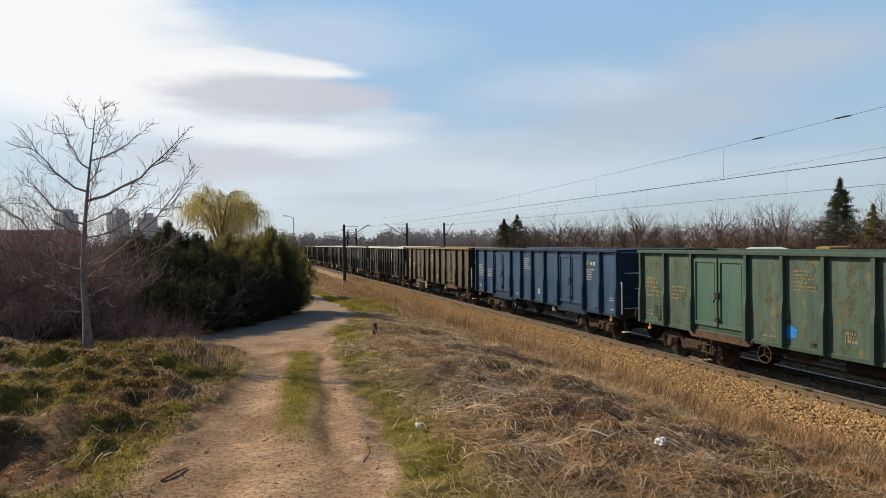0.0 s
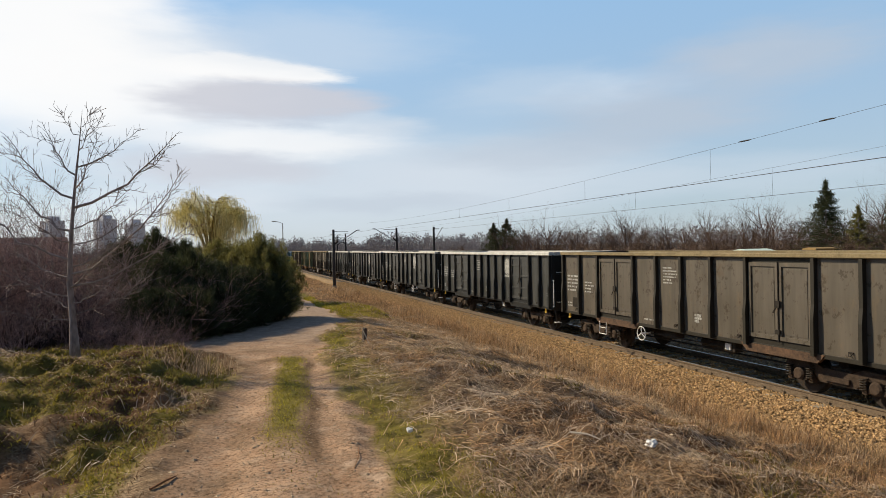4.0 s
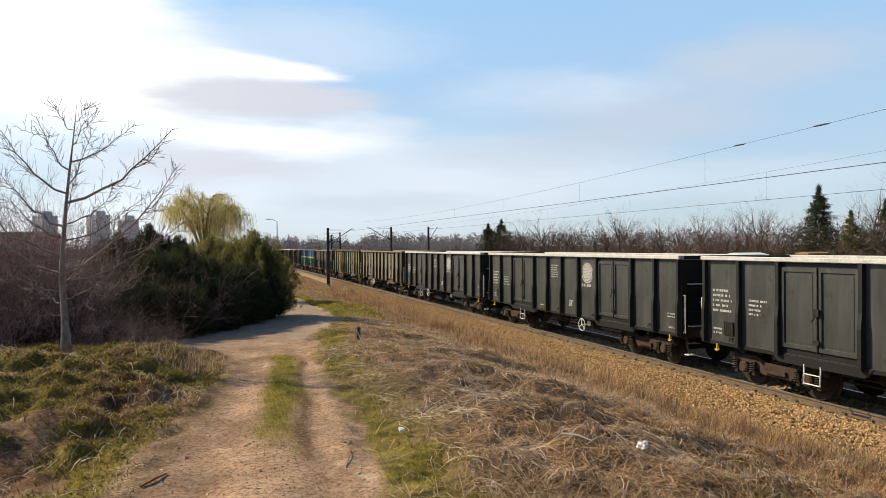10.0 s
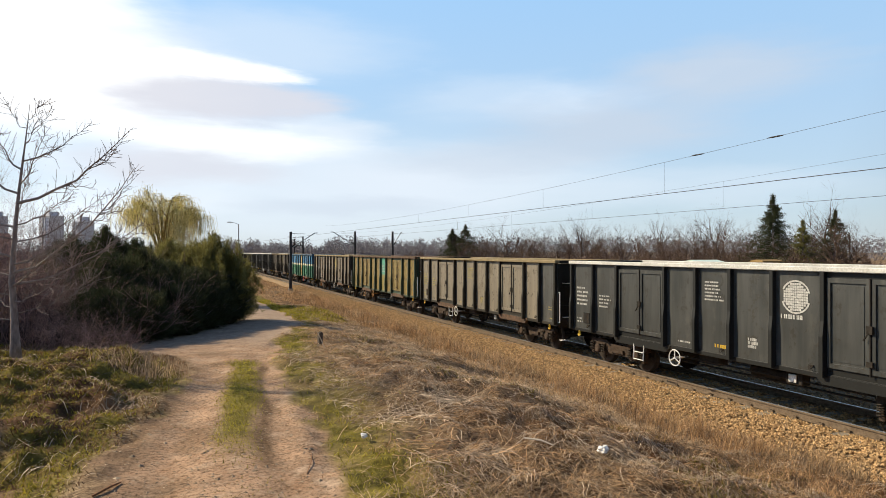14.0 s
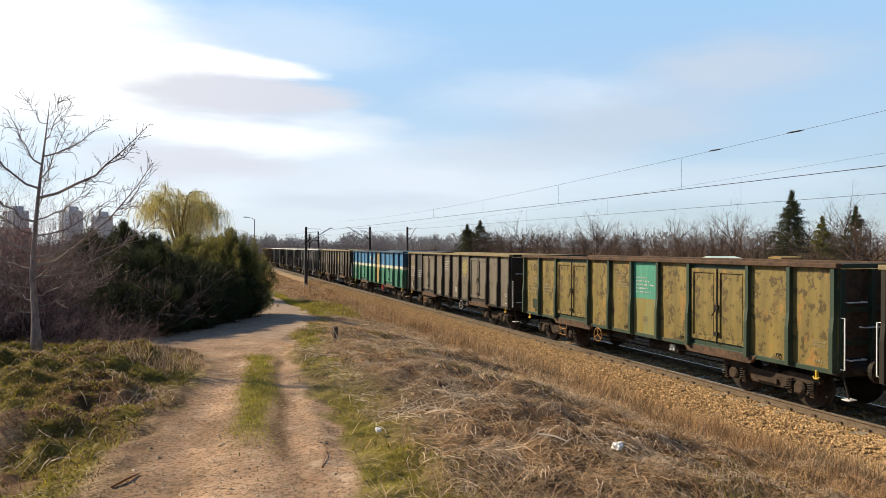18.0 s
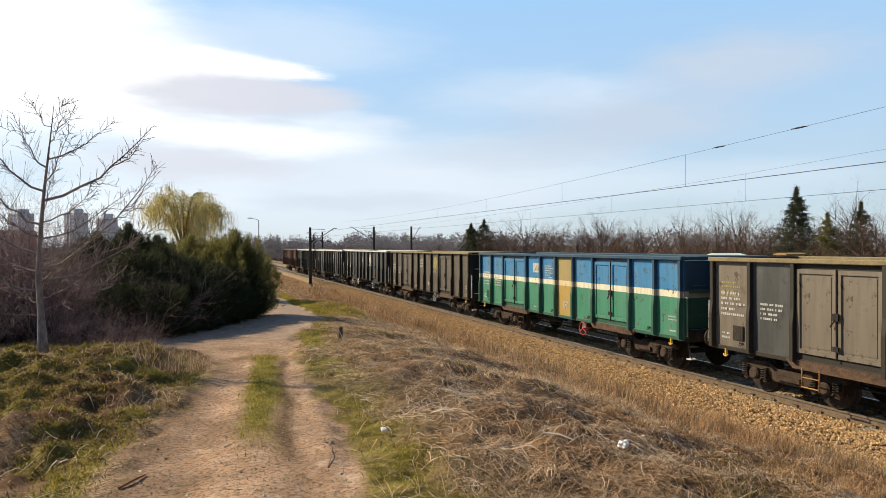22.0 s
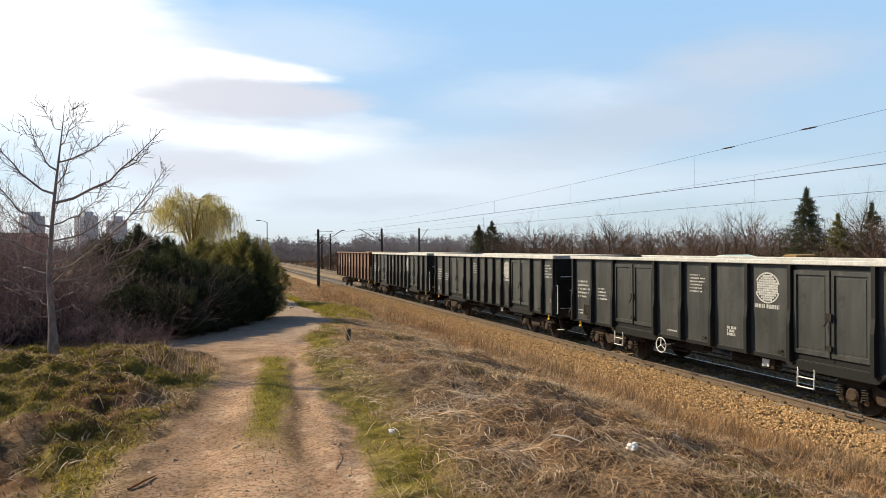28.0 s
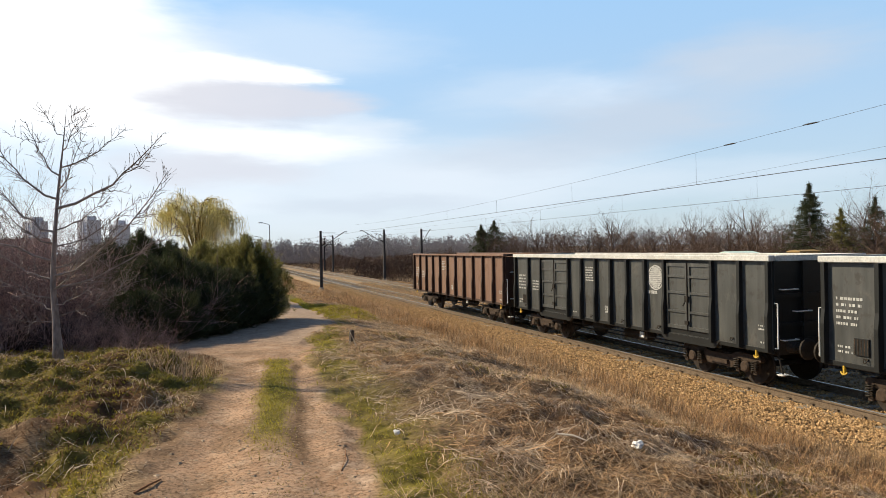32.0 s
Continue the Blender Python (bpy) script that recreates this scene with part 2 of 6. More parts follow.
M_LETTERY = mottled("faded_yellow_lettering", (0.24, 0.20, 0.08), (0.42, 0.36, 0.16), 9.0, 0.8)
M_LETTERDIM = mottled("nearly_gone_lettering", (0.19, 0.155, 0.085), (0.31, 0.26, 0.16), 9.0, 0.8)
M_RAIL = mottled("rail_rust", (0.11, 0.078, 0.052), (0.20, 0.15, 0.105), 8.0, 0.7, 0.2)
M_RAILTOP = plain("rail_head", (0.45, 0.42, 0.39), 0.35, 0.8)
M_SLEEPER = mottled("sleeper_concrete", (0.26, 0.22, 0.17), (0.36, 0.32, 0.26), 5.0, 0.9, per_object=0.2)
M_STONE = mottled("ballast_stone", (0.32, 0.19, 0.085), (0.60, 0.40, 0.20), 7.0, 0.9, island=0.5)
M_STONEBED = mottled("ballast_bed", (0.13, 0.085, 0.045), (0.40, 0.275, 0.15), 14.0, 0.95, fine=40, bumpy=0.8)
M_BARK = mottled("grey_bark", (0.15, 0.118, 0.110), (0.40, 0.33, 0.31), 6.0, 0.85, stretch=(1, 1, 0.3))
M_TWIG = mottled("brown_twigs", (0.085, 0.050, 0.045), (0.52, 0.34, 0.31), 3.0, 0.75, island=0.8)
# Near-black brown; at the hedge foot this colour stands in for shade.
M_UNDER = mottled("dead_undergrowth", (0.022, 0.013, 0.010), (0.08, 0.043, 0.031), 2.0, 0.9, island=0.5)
M_TWIGFAR = mottled("far_twigs", (0.085, 0.052, 0.040), (0.19, 0.125, 0.092), 1.0, 0.9, island=0.35)
# Pale bluish wood colour with the distance haze painted in.
M_HAZEWOOD = mottled("distant_wood", (0.20, 0.19, 0.21), (0.30, 0.275, 0.285), 0.2, 0.95, island=0.25)
M_PINE = mottled("pine_needles", (0.115, 0.11, 0.035), (0.33, 0.30, 0.10), 2.0, 0.7, island=0.5, leaf=0.45)
M_SPRUCE = mottled("spruce_needles", (0.028, 0.038, 0.017), (0.080, 0.090, 0.038), 1.0, 0.75, island=0.5, leaf=0.35)
M_WILLOW = mottled("willow_strands", (0.70, 0.62, 0.28), (0.92, 0.85, 0.52), 1.5, 0.7, island=0.3, leaf=0.6)
M_STRAW = mottled("dry_grass_blades", (0.28, 0.185, 0.105), (0.70, 0.52, 0.33), 0.9, 0.85, island=0.75, leaf=0.25)
M_STRAWGREY = mottled("bleached_grass_stems", (0.34, 0.25, 0.18), (0.76, 0.62, 0.46), 1.4, 0.85, island=0.75, leaf=0.3)
M_STRAWRED = mottled("russet_grass_stems", (0.30, 0.17, 0.085), (0.66, 0.43, 0.23), 1.4, 0.85, island=0.72, leaf=0.3)
M_STRAWDARK = mottled("rusty_grass_blades", (0.085, 0.040, 0.019), (0.26, 0.135, 0.06), 1.2, 0.85, island=0.6, leaf=0.25)
M_GREEN = mottled("green_grass_blades", (0.20, 0.175, 0.018), (0.52, 0.44, 0.06), 1.2, 0.75, island=0.6, leaf=0.4)
# Darker leaves than fresh grass, dimmed further for the hummocks' shade.
M_SHADEMOSS = mottled("bank_greenery", (0.085, 0.078, 0.011), (0.40, 0.33, 0.042), 1.2, 0.75, island=0.65, leaf=0.4)
M_MAST = plain("mast_steel", (0.05, 0.05, 0.055), 0.7, 0.2)
M_WIRE = plain("wire", (0.06, 0.06, 0.07), 0.6, 0.5)
M_LAMPPOST = plain("galvanised_post", (0.38, 0.39, 0.40), 0.5, 0.6)
M_POST = mottled("weathered_post", (0.06, 0.05, 0.045), (0.14, 0.11, 0.09), 12.0, 0.9)
M_LITTER = plain("white_litter", (0.80, 0.79, 0.77), 0.6)
M_TWIGBROWN = plain("orange_brown_twig", (0.26, 0.12, 0.05), 0.8)
M_WILLOWBARK = mottled("willow_bark", (0.20, 0.16, 0.08), (0.34, 0.27, 0.13), 3.0, 0.9)
M_STICK = plain("bleached_stick", (0.52, 0.45, 0.36), 0.8)
M_ROOF = mottled("red_roof", (0.095, 0.042, 0.046), (0.14, 0.066, 0.070), 2.0, 0.8, per_object=0.15)
M_HOUSE = mottled("house_render", (0.30, 0.26, 0.23), (0.42, 0.38, 0.34), 0.6, 0.9)
# Tower walls lightened and window glass paled to stand for distance haze.
M_TOWER = mottled("tower_panels", (0.70, 0.69, 0.72), (0.88, 0.87, 0.90), 0.08, 0.9, fine=0.6)
M_HAZEGLASS = plain("haze_paled_glass", (0.48, 0.47, 0.50), 0.6)
M_SHEDROOF = plain("pale_shed_roof", (0.62, 0.78, 0.70), 0.6)
M_SHEDYEL = plain("yellow_shed", (0.30, 0.20, 0.08), 0.8)


# ---- mesh helpers ----
class Shape:
    """Vertices and faces gathered piece by piece into one mesh."""

    def __init__(self):
        self.v, self.f = [], []

    def add(self, verts, faces):
        o = len(self.v)
        self.v.extend(tuple(p) for p in verts)
        self.f.extend(tuple(i + o for i in q) for q in faces)
        return self

    def box(self, x0, y0, z0, x1, y1, z1, bev=0.0):
        if bev <= 0:
            vs = [(x, y, z) for z in (z0, z1) for y in (y0, y1) for x in (x0, x1)]
            return self.add(vs, [(0, 2, 3, 1), (4, 5, 7, 6), (0, 1, 5, 4), (2, 6, 7, 3), (0, 4, 6, 2), (1, 3, 7, 5)])
        bm = bmesh.new()
        bmesh.ops.create_cube(bm, size=1)
        bmesh.ops.scale(bm, vec=(x1 - x0, y1 - y0, z1 - z0), verts=bm.verts)
        bmesh.ops.translate(bm, vec=((x0 + x1) / 2, (y0 + y1) / 2, (z0 + z1) / 2), verts=bm.verts)
        bmesh.ops.bevel(bm, geom=bm.edges[:], offset=bev, segments=1, affect="EDGES")
        bm.verts.index_update()
        self.add([p.co[:] for p in bm.verts], [[p.index for p in q.verts] for q in bm.faces])
        bm.free()
        return self

    def prism(self, outline, axis, a, b):
        """An outline of (u, w) pairs pushed from a to b along an axis: 'x' (u=y, w=z), 'y' (u=x, w=z), 'z' (u=x, w=y)."""
        put = {"x": lambda u, w, k: (k, u, w), "y": lambda u, w, k: (u, k, w), "z": lambda u, w, k: (u, w, k)}[axis]
        n = len(outline)
        vs = [put(u, w, k) for k in (a, b) for u, w in outline]
        return self.add(vs, [tuple(range(n))[::-1], tuple(range(n, 2 * n))] + [(i, (i + 1) % n, n + (i + 1) % n, n + i) for i in range(n)])

    def tube(self, pts, radii, sides=6, cap=True):
        rings = len(pts)
        vs, fs = [], []
        for i, p in enumerate(pts):
            p = Vector(p)
            d = Vector(pts[min(i + 1, rings - 1)]) - Vector(pts[max(i - 1, 0)])
            d = d.normalized() if d.length > 1e-9 else Vector((0, 0, 1))
            a = d.cross(Vector((0, 0, 1)) if abs(d.z) < 0.9 else Vector((1, 0, 0))).normalized()
            b = d.cross(a)
            r = radii[i] if isinstance(radii, (list, tuple)) else radii
            for k in range(sides):
                t = 2 * math.pi * k / sides
                vs.append(p + a * (r * math.cos(t)) + b * (r * math.sin(t)))
        for i in range(rings - 1):
            for k in range(sides):
                k2 = (k + 1) % sides
                fs.append((i * sides + k, i * sides + k2, (i + 1) * sides + k2, (i + 1) * sides + k))
        if cap:
            fs += [tuple(range(sides))[::-1], tuple((rings - 1) * sides + k for k in range(sides))]
        return self.add(vs, fs)

    def ring(self, centre, axis, radius, thick, segs=16, sides=5):
        c, ax = Vector(centre), Vector(axis).normalized()
        a = ax.cross(Vector((0, 0, 1)) if abs(ax.z) < 0.9 else Vector((1, 0, 0))).normalized()
        b = ax.cross(a)
        pts = [c + a * (radius * math.cos(2 * math.pi * i / segs)) + b * (radius * math.sin(2 * math.pi * i / segs)) for i in range(segs + 1)]
        return self.tube(pts, thick, sides, False)

    def mesh(self, name, smooth=False):
        me = bpy.data.meshes.new(name)
        me.from_pydata(self.v, [], self.f)
        me.validate()
        bm = bmesh.new()
        bm.from_mesh(me)
        bmesh.ops.recalc_face_normals(bm, faces=bm.faces)
        bm.to_mesh(me)
        bm.free()
        if smooth:
            me.shade_smooth()
        return me


def part(name, shape, mat, parent=None, label="", smooth=False):
    me = shape if isinstance(shape, bpy.types.Mesh) else shape.mesh(name, smooth)
    if not me.materials:
        me.materials.append(mat)
    ob = new(name, me)
    if me.materials[0] is not mat:
        ob.material_slots[0].link = "OBJECT"
        ob.material_slots[0].material = mat
    ob.parent = parent
    return tagged(ob, label)


def thing(name, x, y, z, rz=0.0, label="", category="", group="", kind=""):
    ob = new(name)
    ob.matrix_basis = pose(x, y, z, 0, 0, rz)
    return tagged(ob, label, category, group, kind)


def soup(name, verts, faces, mat):
    """One mesh from arrays, for what nobody could count."""
    me = bpy.data.meshes.new(name)
    me.from_pydata(np.asarray(verts).reshape(-1, 3).tolist(), [], np.asarray(faces).tolist())
    me.materials.append(mat)
    return me


# ---- ground ----
rng = np.random.default_rng(7)
_lat = rng.random((256, 256))


def wobble(x, y, size, seed=0):
    """Smooth random field, 0 to 1, with features of that size in metres."""
    u, v = np.asarray(x, float) / size + seed * 17.3, np.asarray(y, float) / size + seed * 7.7
    i, j = np.floor(u).astype(int), np.floor(v).astype(int)
    a, b = u - i, v - j
    a, b = a * a * (3 - 2 * a), b * b * (3 - 2 * b)
    g = lambda p, q: _lat[p % 256, q % 256]
    return (g(i, j) * (1 - a) + g(i + 1, j) * a) * (1 - b) + (g(i, j + 1) * (1 - a) + g(i + 1, j + 1) * a) * b


def step(a, b, x):
    u = np.clip((np.asarray(x, float) - a) / (b - a), 0, 1)
    return u * u * (3 - 2 * u)


def rut_lines(y):
    """Left edge, right edge and middle strip of the dirt track at a distance y."""
    y = np.asarray(y, float)
    left = np.interp(y, [0, 6, 8.1, 10, 12.6, 15.0, 17.4], [-1.3, -0.85, -0.48, -0.22, 0.2, -0.2, -2.0])
    right = np.interp(y, [0, 5.2, 7.4, 9.2, 11.9, 14.8, 16.6, 24.5, 35, 48, 80], [0.8, 1.25, 1.55, 1.66, 1.83, 2.03, 2.31, 4.3, 5.15, 5.5, 7.0])
    mid = np.interp(y, [0, 7.7, 9.6, 12.2, 14], [0.2, 0.6, 0.84, 1.14, 1.3])
    return left, right, mid


def ground_z(x, y, rough=True):
    x, y = np.asarray(x, float), np.asarray(y, float)
    g = 1.4 - 1.8 * step(2, 62, y)
    z = -0.42 + (g + 0.42) * (1 - step(3.0, 10.8, x))
    z = z - 0.12 * step(20, 30, x)
    left, right, mid = rut_lines(y)
    bank = step(0.45, 1.15, left - x + 0.7 * (wobble(x, y, 0.9, 16) - 0.5)) * (1 - step(14.5, 17, y)) * step(7.2, 9.6, y)
    z = z + 0.24 * bank
    z = z + 0.3 * np.exp(-(((x - 6.8) / 0.9) ** 2 + ((y - 35) / 4.5) ** 2))
    z = z + 0.16 * np.exp(-((x - 9.5) / 0.8) ** 2) * (1 - step(6.5, 9.8, y))
    if rough:
        on_path = step(0, 0.25, x - left) * step(0, 0.25, right - x)
        near = (1 - step(40, 90, y)) * (1 - step(9.5, 10.6, x))
        z = z + near * (1 - on_path) * ((0.18 + 0.14 * step(0.3, 1.5, left - x) + 0.08 * step(1.0, 2.5, x - right)) * (wobble(x, y, 1.1, 1) - 0.5) + (0.07 + 0.09 * step(0.8, 1.6, x - right) * (1 - step(14, 24, y))) * (wobble(x, y, 0.35, 2) - 0.5) + (0.05 + 0.05 * step(0.2, 0.8, left - x)) * (wobble(x, y, 0.2, 17) - 0.5) * (1 - step(12, 18, y)))
        tussock = np.maximum(0, wobble(x, y, 0.55, 71) - 0.42) + 0.5 * np.maximum(0, wobble(x, y, 0.24, 72) - 0.45)
        z = z + near * (1 - on_path) * (0.32 * step(0.25, 0.9, left - x) + 0.10 * step(0.7, 1.6, x - right)) * (tussock - 0.10) * (1 - step(16, 26, y))
        rut = np.exp(-((x - (left + mid) / 2) / 0.28) ** 2) + np.exp(-((x - (mid + right) / 2) / 0.28) ** 2)
        z = z - 0.05 * rut * near * (1 - step(13, 16, y)) + near * on_path * 0.025 * (wobble(x, y, 0.4, 3) - 0.5)
    return z


def dirt_mask(x, y):
    """How bare the ground is, 0 to 1."""
    x, y = np.asarray(x, float), np.asarray(y, float)
    left, right, mid = rut_lines(y)
    left = np.where(y > 17.2, np.interp(y, [17.2, 18.2, 20, 26, 31, 48, 80], [-2.4, -1.6, 0.3, 1.5, 2.2, 3.3, 4.5]), left)
    fray = 0.35 * (wobble(x, y, 0.5, 4) - 0.5) + 0.5 * (wobble(x, y, 1.7, 5) - 0.5)
    d = step(-0.1, 0.12, x - left + fray) * step(-0.1, 0.12, right - x + fray)
    strip = np.exp(-((x - mid) / (0.17 + 0.16 * wobble(x, y, 0.7, 14))) ** 4) * step(6.2, 8.2, y) * (1 - step(13.2, 14.2, y))
    return d * (1 - 0.95 * strip * step(0.2, 0.5, wobble(x, y, 0.5, 6) + 0.3)) * (1 - step(70, 90, y)), strip * d


def green_mask(x, y):
    left, right, mid = rut_lines(y)
    edge = np.exp(-((x - right - 0.36) / 0.5) ** 2) * (0.4 + 1.1 * wobble(x, y, 0.6, 8))
    bank = step(0.0, 0.3, left - x) * 0.95 * step(0.36, 0.52, wobble(x, y, 1.3, 9) * 0.6 + 0.4 * wobble(x, y, 0.4, 15)) * (1 - step(17, 19, y))
    lawn = np.exp(-(((x - 6.6) / 1.0) ** 2 + ((y - 34.5) / 5.0) ** 2)) * 2.0
    spots = step(0.66, 0.85, wobble(x, y, 2.3, 10)) * 0.5 * (1 - step(5.5, 7.5, x))
    return np.clip(edge + bank + lawn + spots, 0, 1)


def damp_mask(x, y):
    """Darker churned soil beside the grass strip and along the bank."""
    left, right, mid = rut_lines(y)
    n = 0.4 + 0.9 * wobble(x, y, 0.5, 51)
    a = np.exp(-((x - mid - 0.36 - 0.25 * (wobble(0 * x, y, 1.3, 53) - 0.5)) / 0.10) ** 2) * step(5.2, 8.0, y) * (1 - step(12.5, 14, y))
    b = 1.2 * np.exp(-((x - left - 0.05) / 0.28) ** 2) * (1 - step(13, 16, y))
    c = np.exp(-((x - (left + mid) / 2 - 0.1) / 0.25) ** 2) * step(0.55, 0.75, wobble(x, y, 0.6, 52))
    return np.clip((1.5 * a + 0.8 * b + 0.6 * c) * n, 0, 1)


def rust_shade_mask(x, y):
    """Where the turf has died back reddish-brown; on the bank it also paints in shade."""
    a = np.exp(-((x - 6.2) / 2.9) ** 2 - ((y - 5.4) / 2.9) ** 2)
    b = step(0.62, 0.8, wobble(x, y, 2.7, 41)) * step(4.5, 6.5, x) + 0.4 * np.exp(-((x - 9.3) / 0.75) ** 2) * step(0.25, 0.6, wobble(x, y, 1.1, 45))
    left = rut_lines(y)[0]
    # Bank: brown litter, deepened to stand for shade in its hollows.
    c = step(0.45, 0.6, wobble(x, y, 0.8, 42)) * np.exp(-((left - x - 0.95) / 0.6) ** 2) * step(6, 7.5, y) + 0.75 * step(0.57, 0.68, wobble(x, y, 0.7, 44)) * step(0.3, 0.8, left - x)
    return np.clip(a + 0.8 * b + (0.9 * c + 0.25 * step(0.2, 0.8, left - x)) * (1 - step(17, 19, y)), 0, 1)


def spread(lo, hi, fine_lo, fine_hi, fine, grow=1.12):
    a = list(np.arange(fine_lo, fine_hi, fine))
    d, p = fine, fine_hi
    while p < hi:
        a.append(p)
        d *= grow
        p += d
    d, p, low = fine, fine_lo - fine, []
    while p > lo:
        low.append(p)
        d *= grow
        p -= d
    return np.array(sorted(low) + a + [hi])


gx, gy = spread(-2500, 3000, -7, 11, 0.065), spread(-1500, 4500, 3.5, 22, 0.075, 1.08)
X, Y = np.meshgrid(gx, gy)
Z = ground_z(X, Y)
nx = len(gx)
idx = np.arange(X.size).reshape(X.shape)
quads = np.stack([idx[:-1, :-1], idx[:-1, 1:], idx[1:, 1:], idx[1:, :-1]], -1).reshape(-1, 4)
me = bpy.data.meshes.new("ground")
me.from_pydata(np.stack([X, Y, Z], -1).reshape(-1, 3).tolist(), [], quads.tolist())
me.shade_smooth()
dirt, strip = dirt_mask(X, Y)
for attr, vals in (("bare", dirt), ("green", np.clip(green_mask(X, Y) + strip, 0, 1)), ("bed", step(10.3, 10.9, X) * (1 - step(21.2, 22.2, X))), ("rusty", rust_shade_mask(X, Y)), ("damp", damp_mask(X, Y)), ("gravel", step(16.0, 19.5, Y + 1.5 * wobble(X, Y, 1.5, 55)))):
    me.attributes.new(attr, "FLOAT", "POINT").data.foreach_set("value", vals.astype(np.float32).ravel())


def ground_material():
    m, nt, bs = material("ground")
    v = coords(nt)
    def mask(n):
        a = nt.nodes.new("ShaderNodeAttribute")
        a.attribute_name = n
        return a.outputs["Fac"]
    fine, mid, big = grain(nt, v, 22, 6.0, 0.7), grain(nt, v, 3.5, 5.0), grain(nt, v, 0.35, 4.0)
    straw = ramp(nt, mid, [(0.3, (0.07, 0.041, 0.023)), (0.5, (0.21, 0.135, 0.08)), (0.7, (0.40, 0.275, 0.165))])
    straw = blend(nt, ramp(nt, big, [(0.46, (0, 0, 0)), (0.64, (0.45,) * 3)]), straw, (0.085, 0.045, 0.027))
    for turn in (15, 75, 130, 50, 105):
        lay = coords(nt, (1 / 70, 1 / 6, 1), turn=turn)
        lay.node.vector_type = "TEXTURE"
        fibre = grain(nt, lay, 1.0, 3.0)
        straw = blend(nt, ramp(nt, fibre, [(0.52, (0, 0, 0)), (0.64, (0.75,) * 3)]), straw, (0.42, 0.31, 0.19) if turn in (15, 75, 105) else (0.05, 0.03, 0.017))
    grass = ramp(nt, mid, [(0.3, (0.065, 0.055, 0.011)), (0.7, (0.26, 0.215, 0.04))])
    soil = ramp(nt, mid, [(0.3, (0.34, 0.205, 0.122)), (0.7, (0.60, 0.40, 0.26))])
    soil = blend(nt, ramp(nt, grain(nt, v, 1.1, 5.0, 0.65), [(0.45, (0, 0, 0)), (0.6, (0.7,) * 3)]), soil, (0.25, 0.16, 0.10))
    soil = blend(nt, ramp(nt, grain(nt, v, 7.0, 6.0, 0.75), [(0.47, (0, 0, 0)), (0.6, (0.6,) * 3)]), soil, (0.22, 0.155, 0.105))
    soil = blend(nt, ramp(nt, fine, [(0.36, (0.85,) * 3), (0.5, (0, 0, 0))]), soil, (0.15, 0.088, 0.05))
    soil = blend(nt, ramp(nt, grain(nt, v, 55, 2.0), [(0.66, (0, 0, 0)), (0.72, (0.8,) * 3)]), soil, (0.48, 0.38, 0.27))
    c = blend(nt, mask("green"), straw, grass)
    # Dead turf colour, which over the bank also darkens for shade.
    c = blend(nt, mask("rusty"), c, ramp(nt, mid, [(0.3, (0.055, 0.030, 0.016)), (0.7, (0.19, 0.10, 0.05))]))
    soil = blend(nt, ramp(nt, grain(nt, v, 2.2, 6.0, 0.7), [(0.52, (0, 0, 0)), (0.66, (0.6,) * 3)]), soil, (0.62, 0.46, 0.33))
    soil = blend(nt, mask("damp"), soil, ramp(nt, fine, [(0.3, (0.07, 0.042, 0.022)), (0.7, (0.20, 0.125, 0.07))]))
    soil = blend(nt, mask("gravel"), soil, ramp(nt, mid, [(0.3, (0.25, 0.175, 0.125)), (0.7, (0.43, 0.325, 0.24))]))
    c = blend(nt, mask("bare"), c, soil)
    c = blend(nt, mask("bed"), c, ramp(nt, fine, [(0.3, (0.15, 0.10, 0.055)), (0.7, (0.42, 0.29, 0.155))]))
    c = blend(nt, 0.45, c, ramp(nt, fine, [(0.32, (0.35,) * 3), (0.64, (1.25,) * 3)]), "MULTIPLY")
    nt.links.new(c, bs.inputs["Base Color"])
    bs.inputs["Roughness"].default_value = 0.95
    bs.inputs["Specular IOR Level"].default_value = 0.1
    bump(nt, bs, fine, 0.25, 0.02)
    return m


me.materials.append(ground_material())
tagged(new("ground", me), "dry grassy verge with a rutted sandy track", "ground", kind="structure")


# ---- railway ----
AXIS, AXIS2 = 13.15, 17.35
FAR_END, NEAR_END = 520.0, -90.0

bed = Shape().prism([(10.75, -0.46), (11.5, -0.21), (14.75, -0.20), (15.25, -0.26), (15.75, -0.20), (19.0, -0.21), (19.8, -0.56)], "y", NEAR_END, FAR_END)
tagged(part("ballast_bed", bed, M_STONEBED), "crushed stone ballast under two tracks", "ballast", kind="structure")


def rail_outline(x):
    half = [(0.065, -0.17), (0.065, -0.155), (0.012, -0.135), (0.010, -0.05), (0.035, -0.035), (0.035, -0.004), (0.030, 0.0)]
    return [(x + u, w) for u, w in half] + [(x - u, w) for u, w in half[::-1]]


for axis in (AXIS, AXIS2):
    for side in (-1, 1):
        r = part("rail", Shape().prism(rail_outline(axis + side * 0.7535), "y", NEAR_END, FAR_END), M_RAIL)
        tagged(r, "rusty steel rail on concrete sleepers", "rail", "rails of the two tracks", "structure")
        top = Shape().box(axis + side * 0.7535 - 0.026, NEAR_END, 0.0, axis + side * 0.7535 + 0.026, FAR_END, 0.003)
        part("rail_head", top, M_RAILTOP, r, "worn bright running surface")

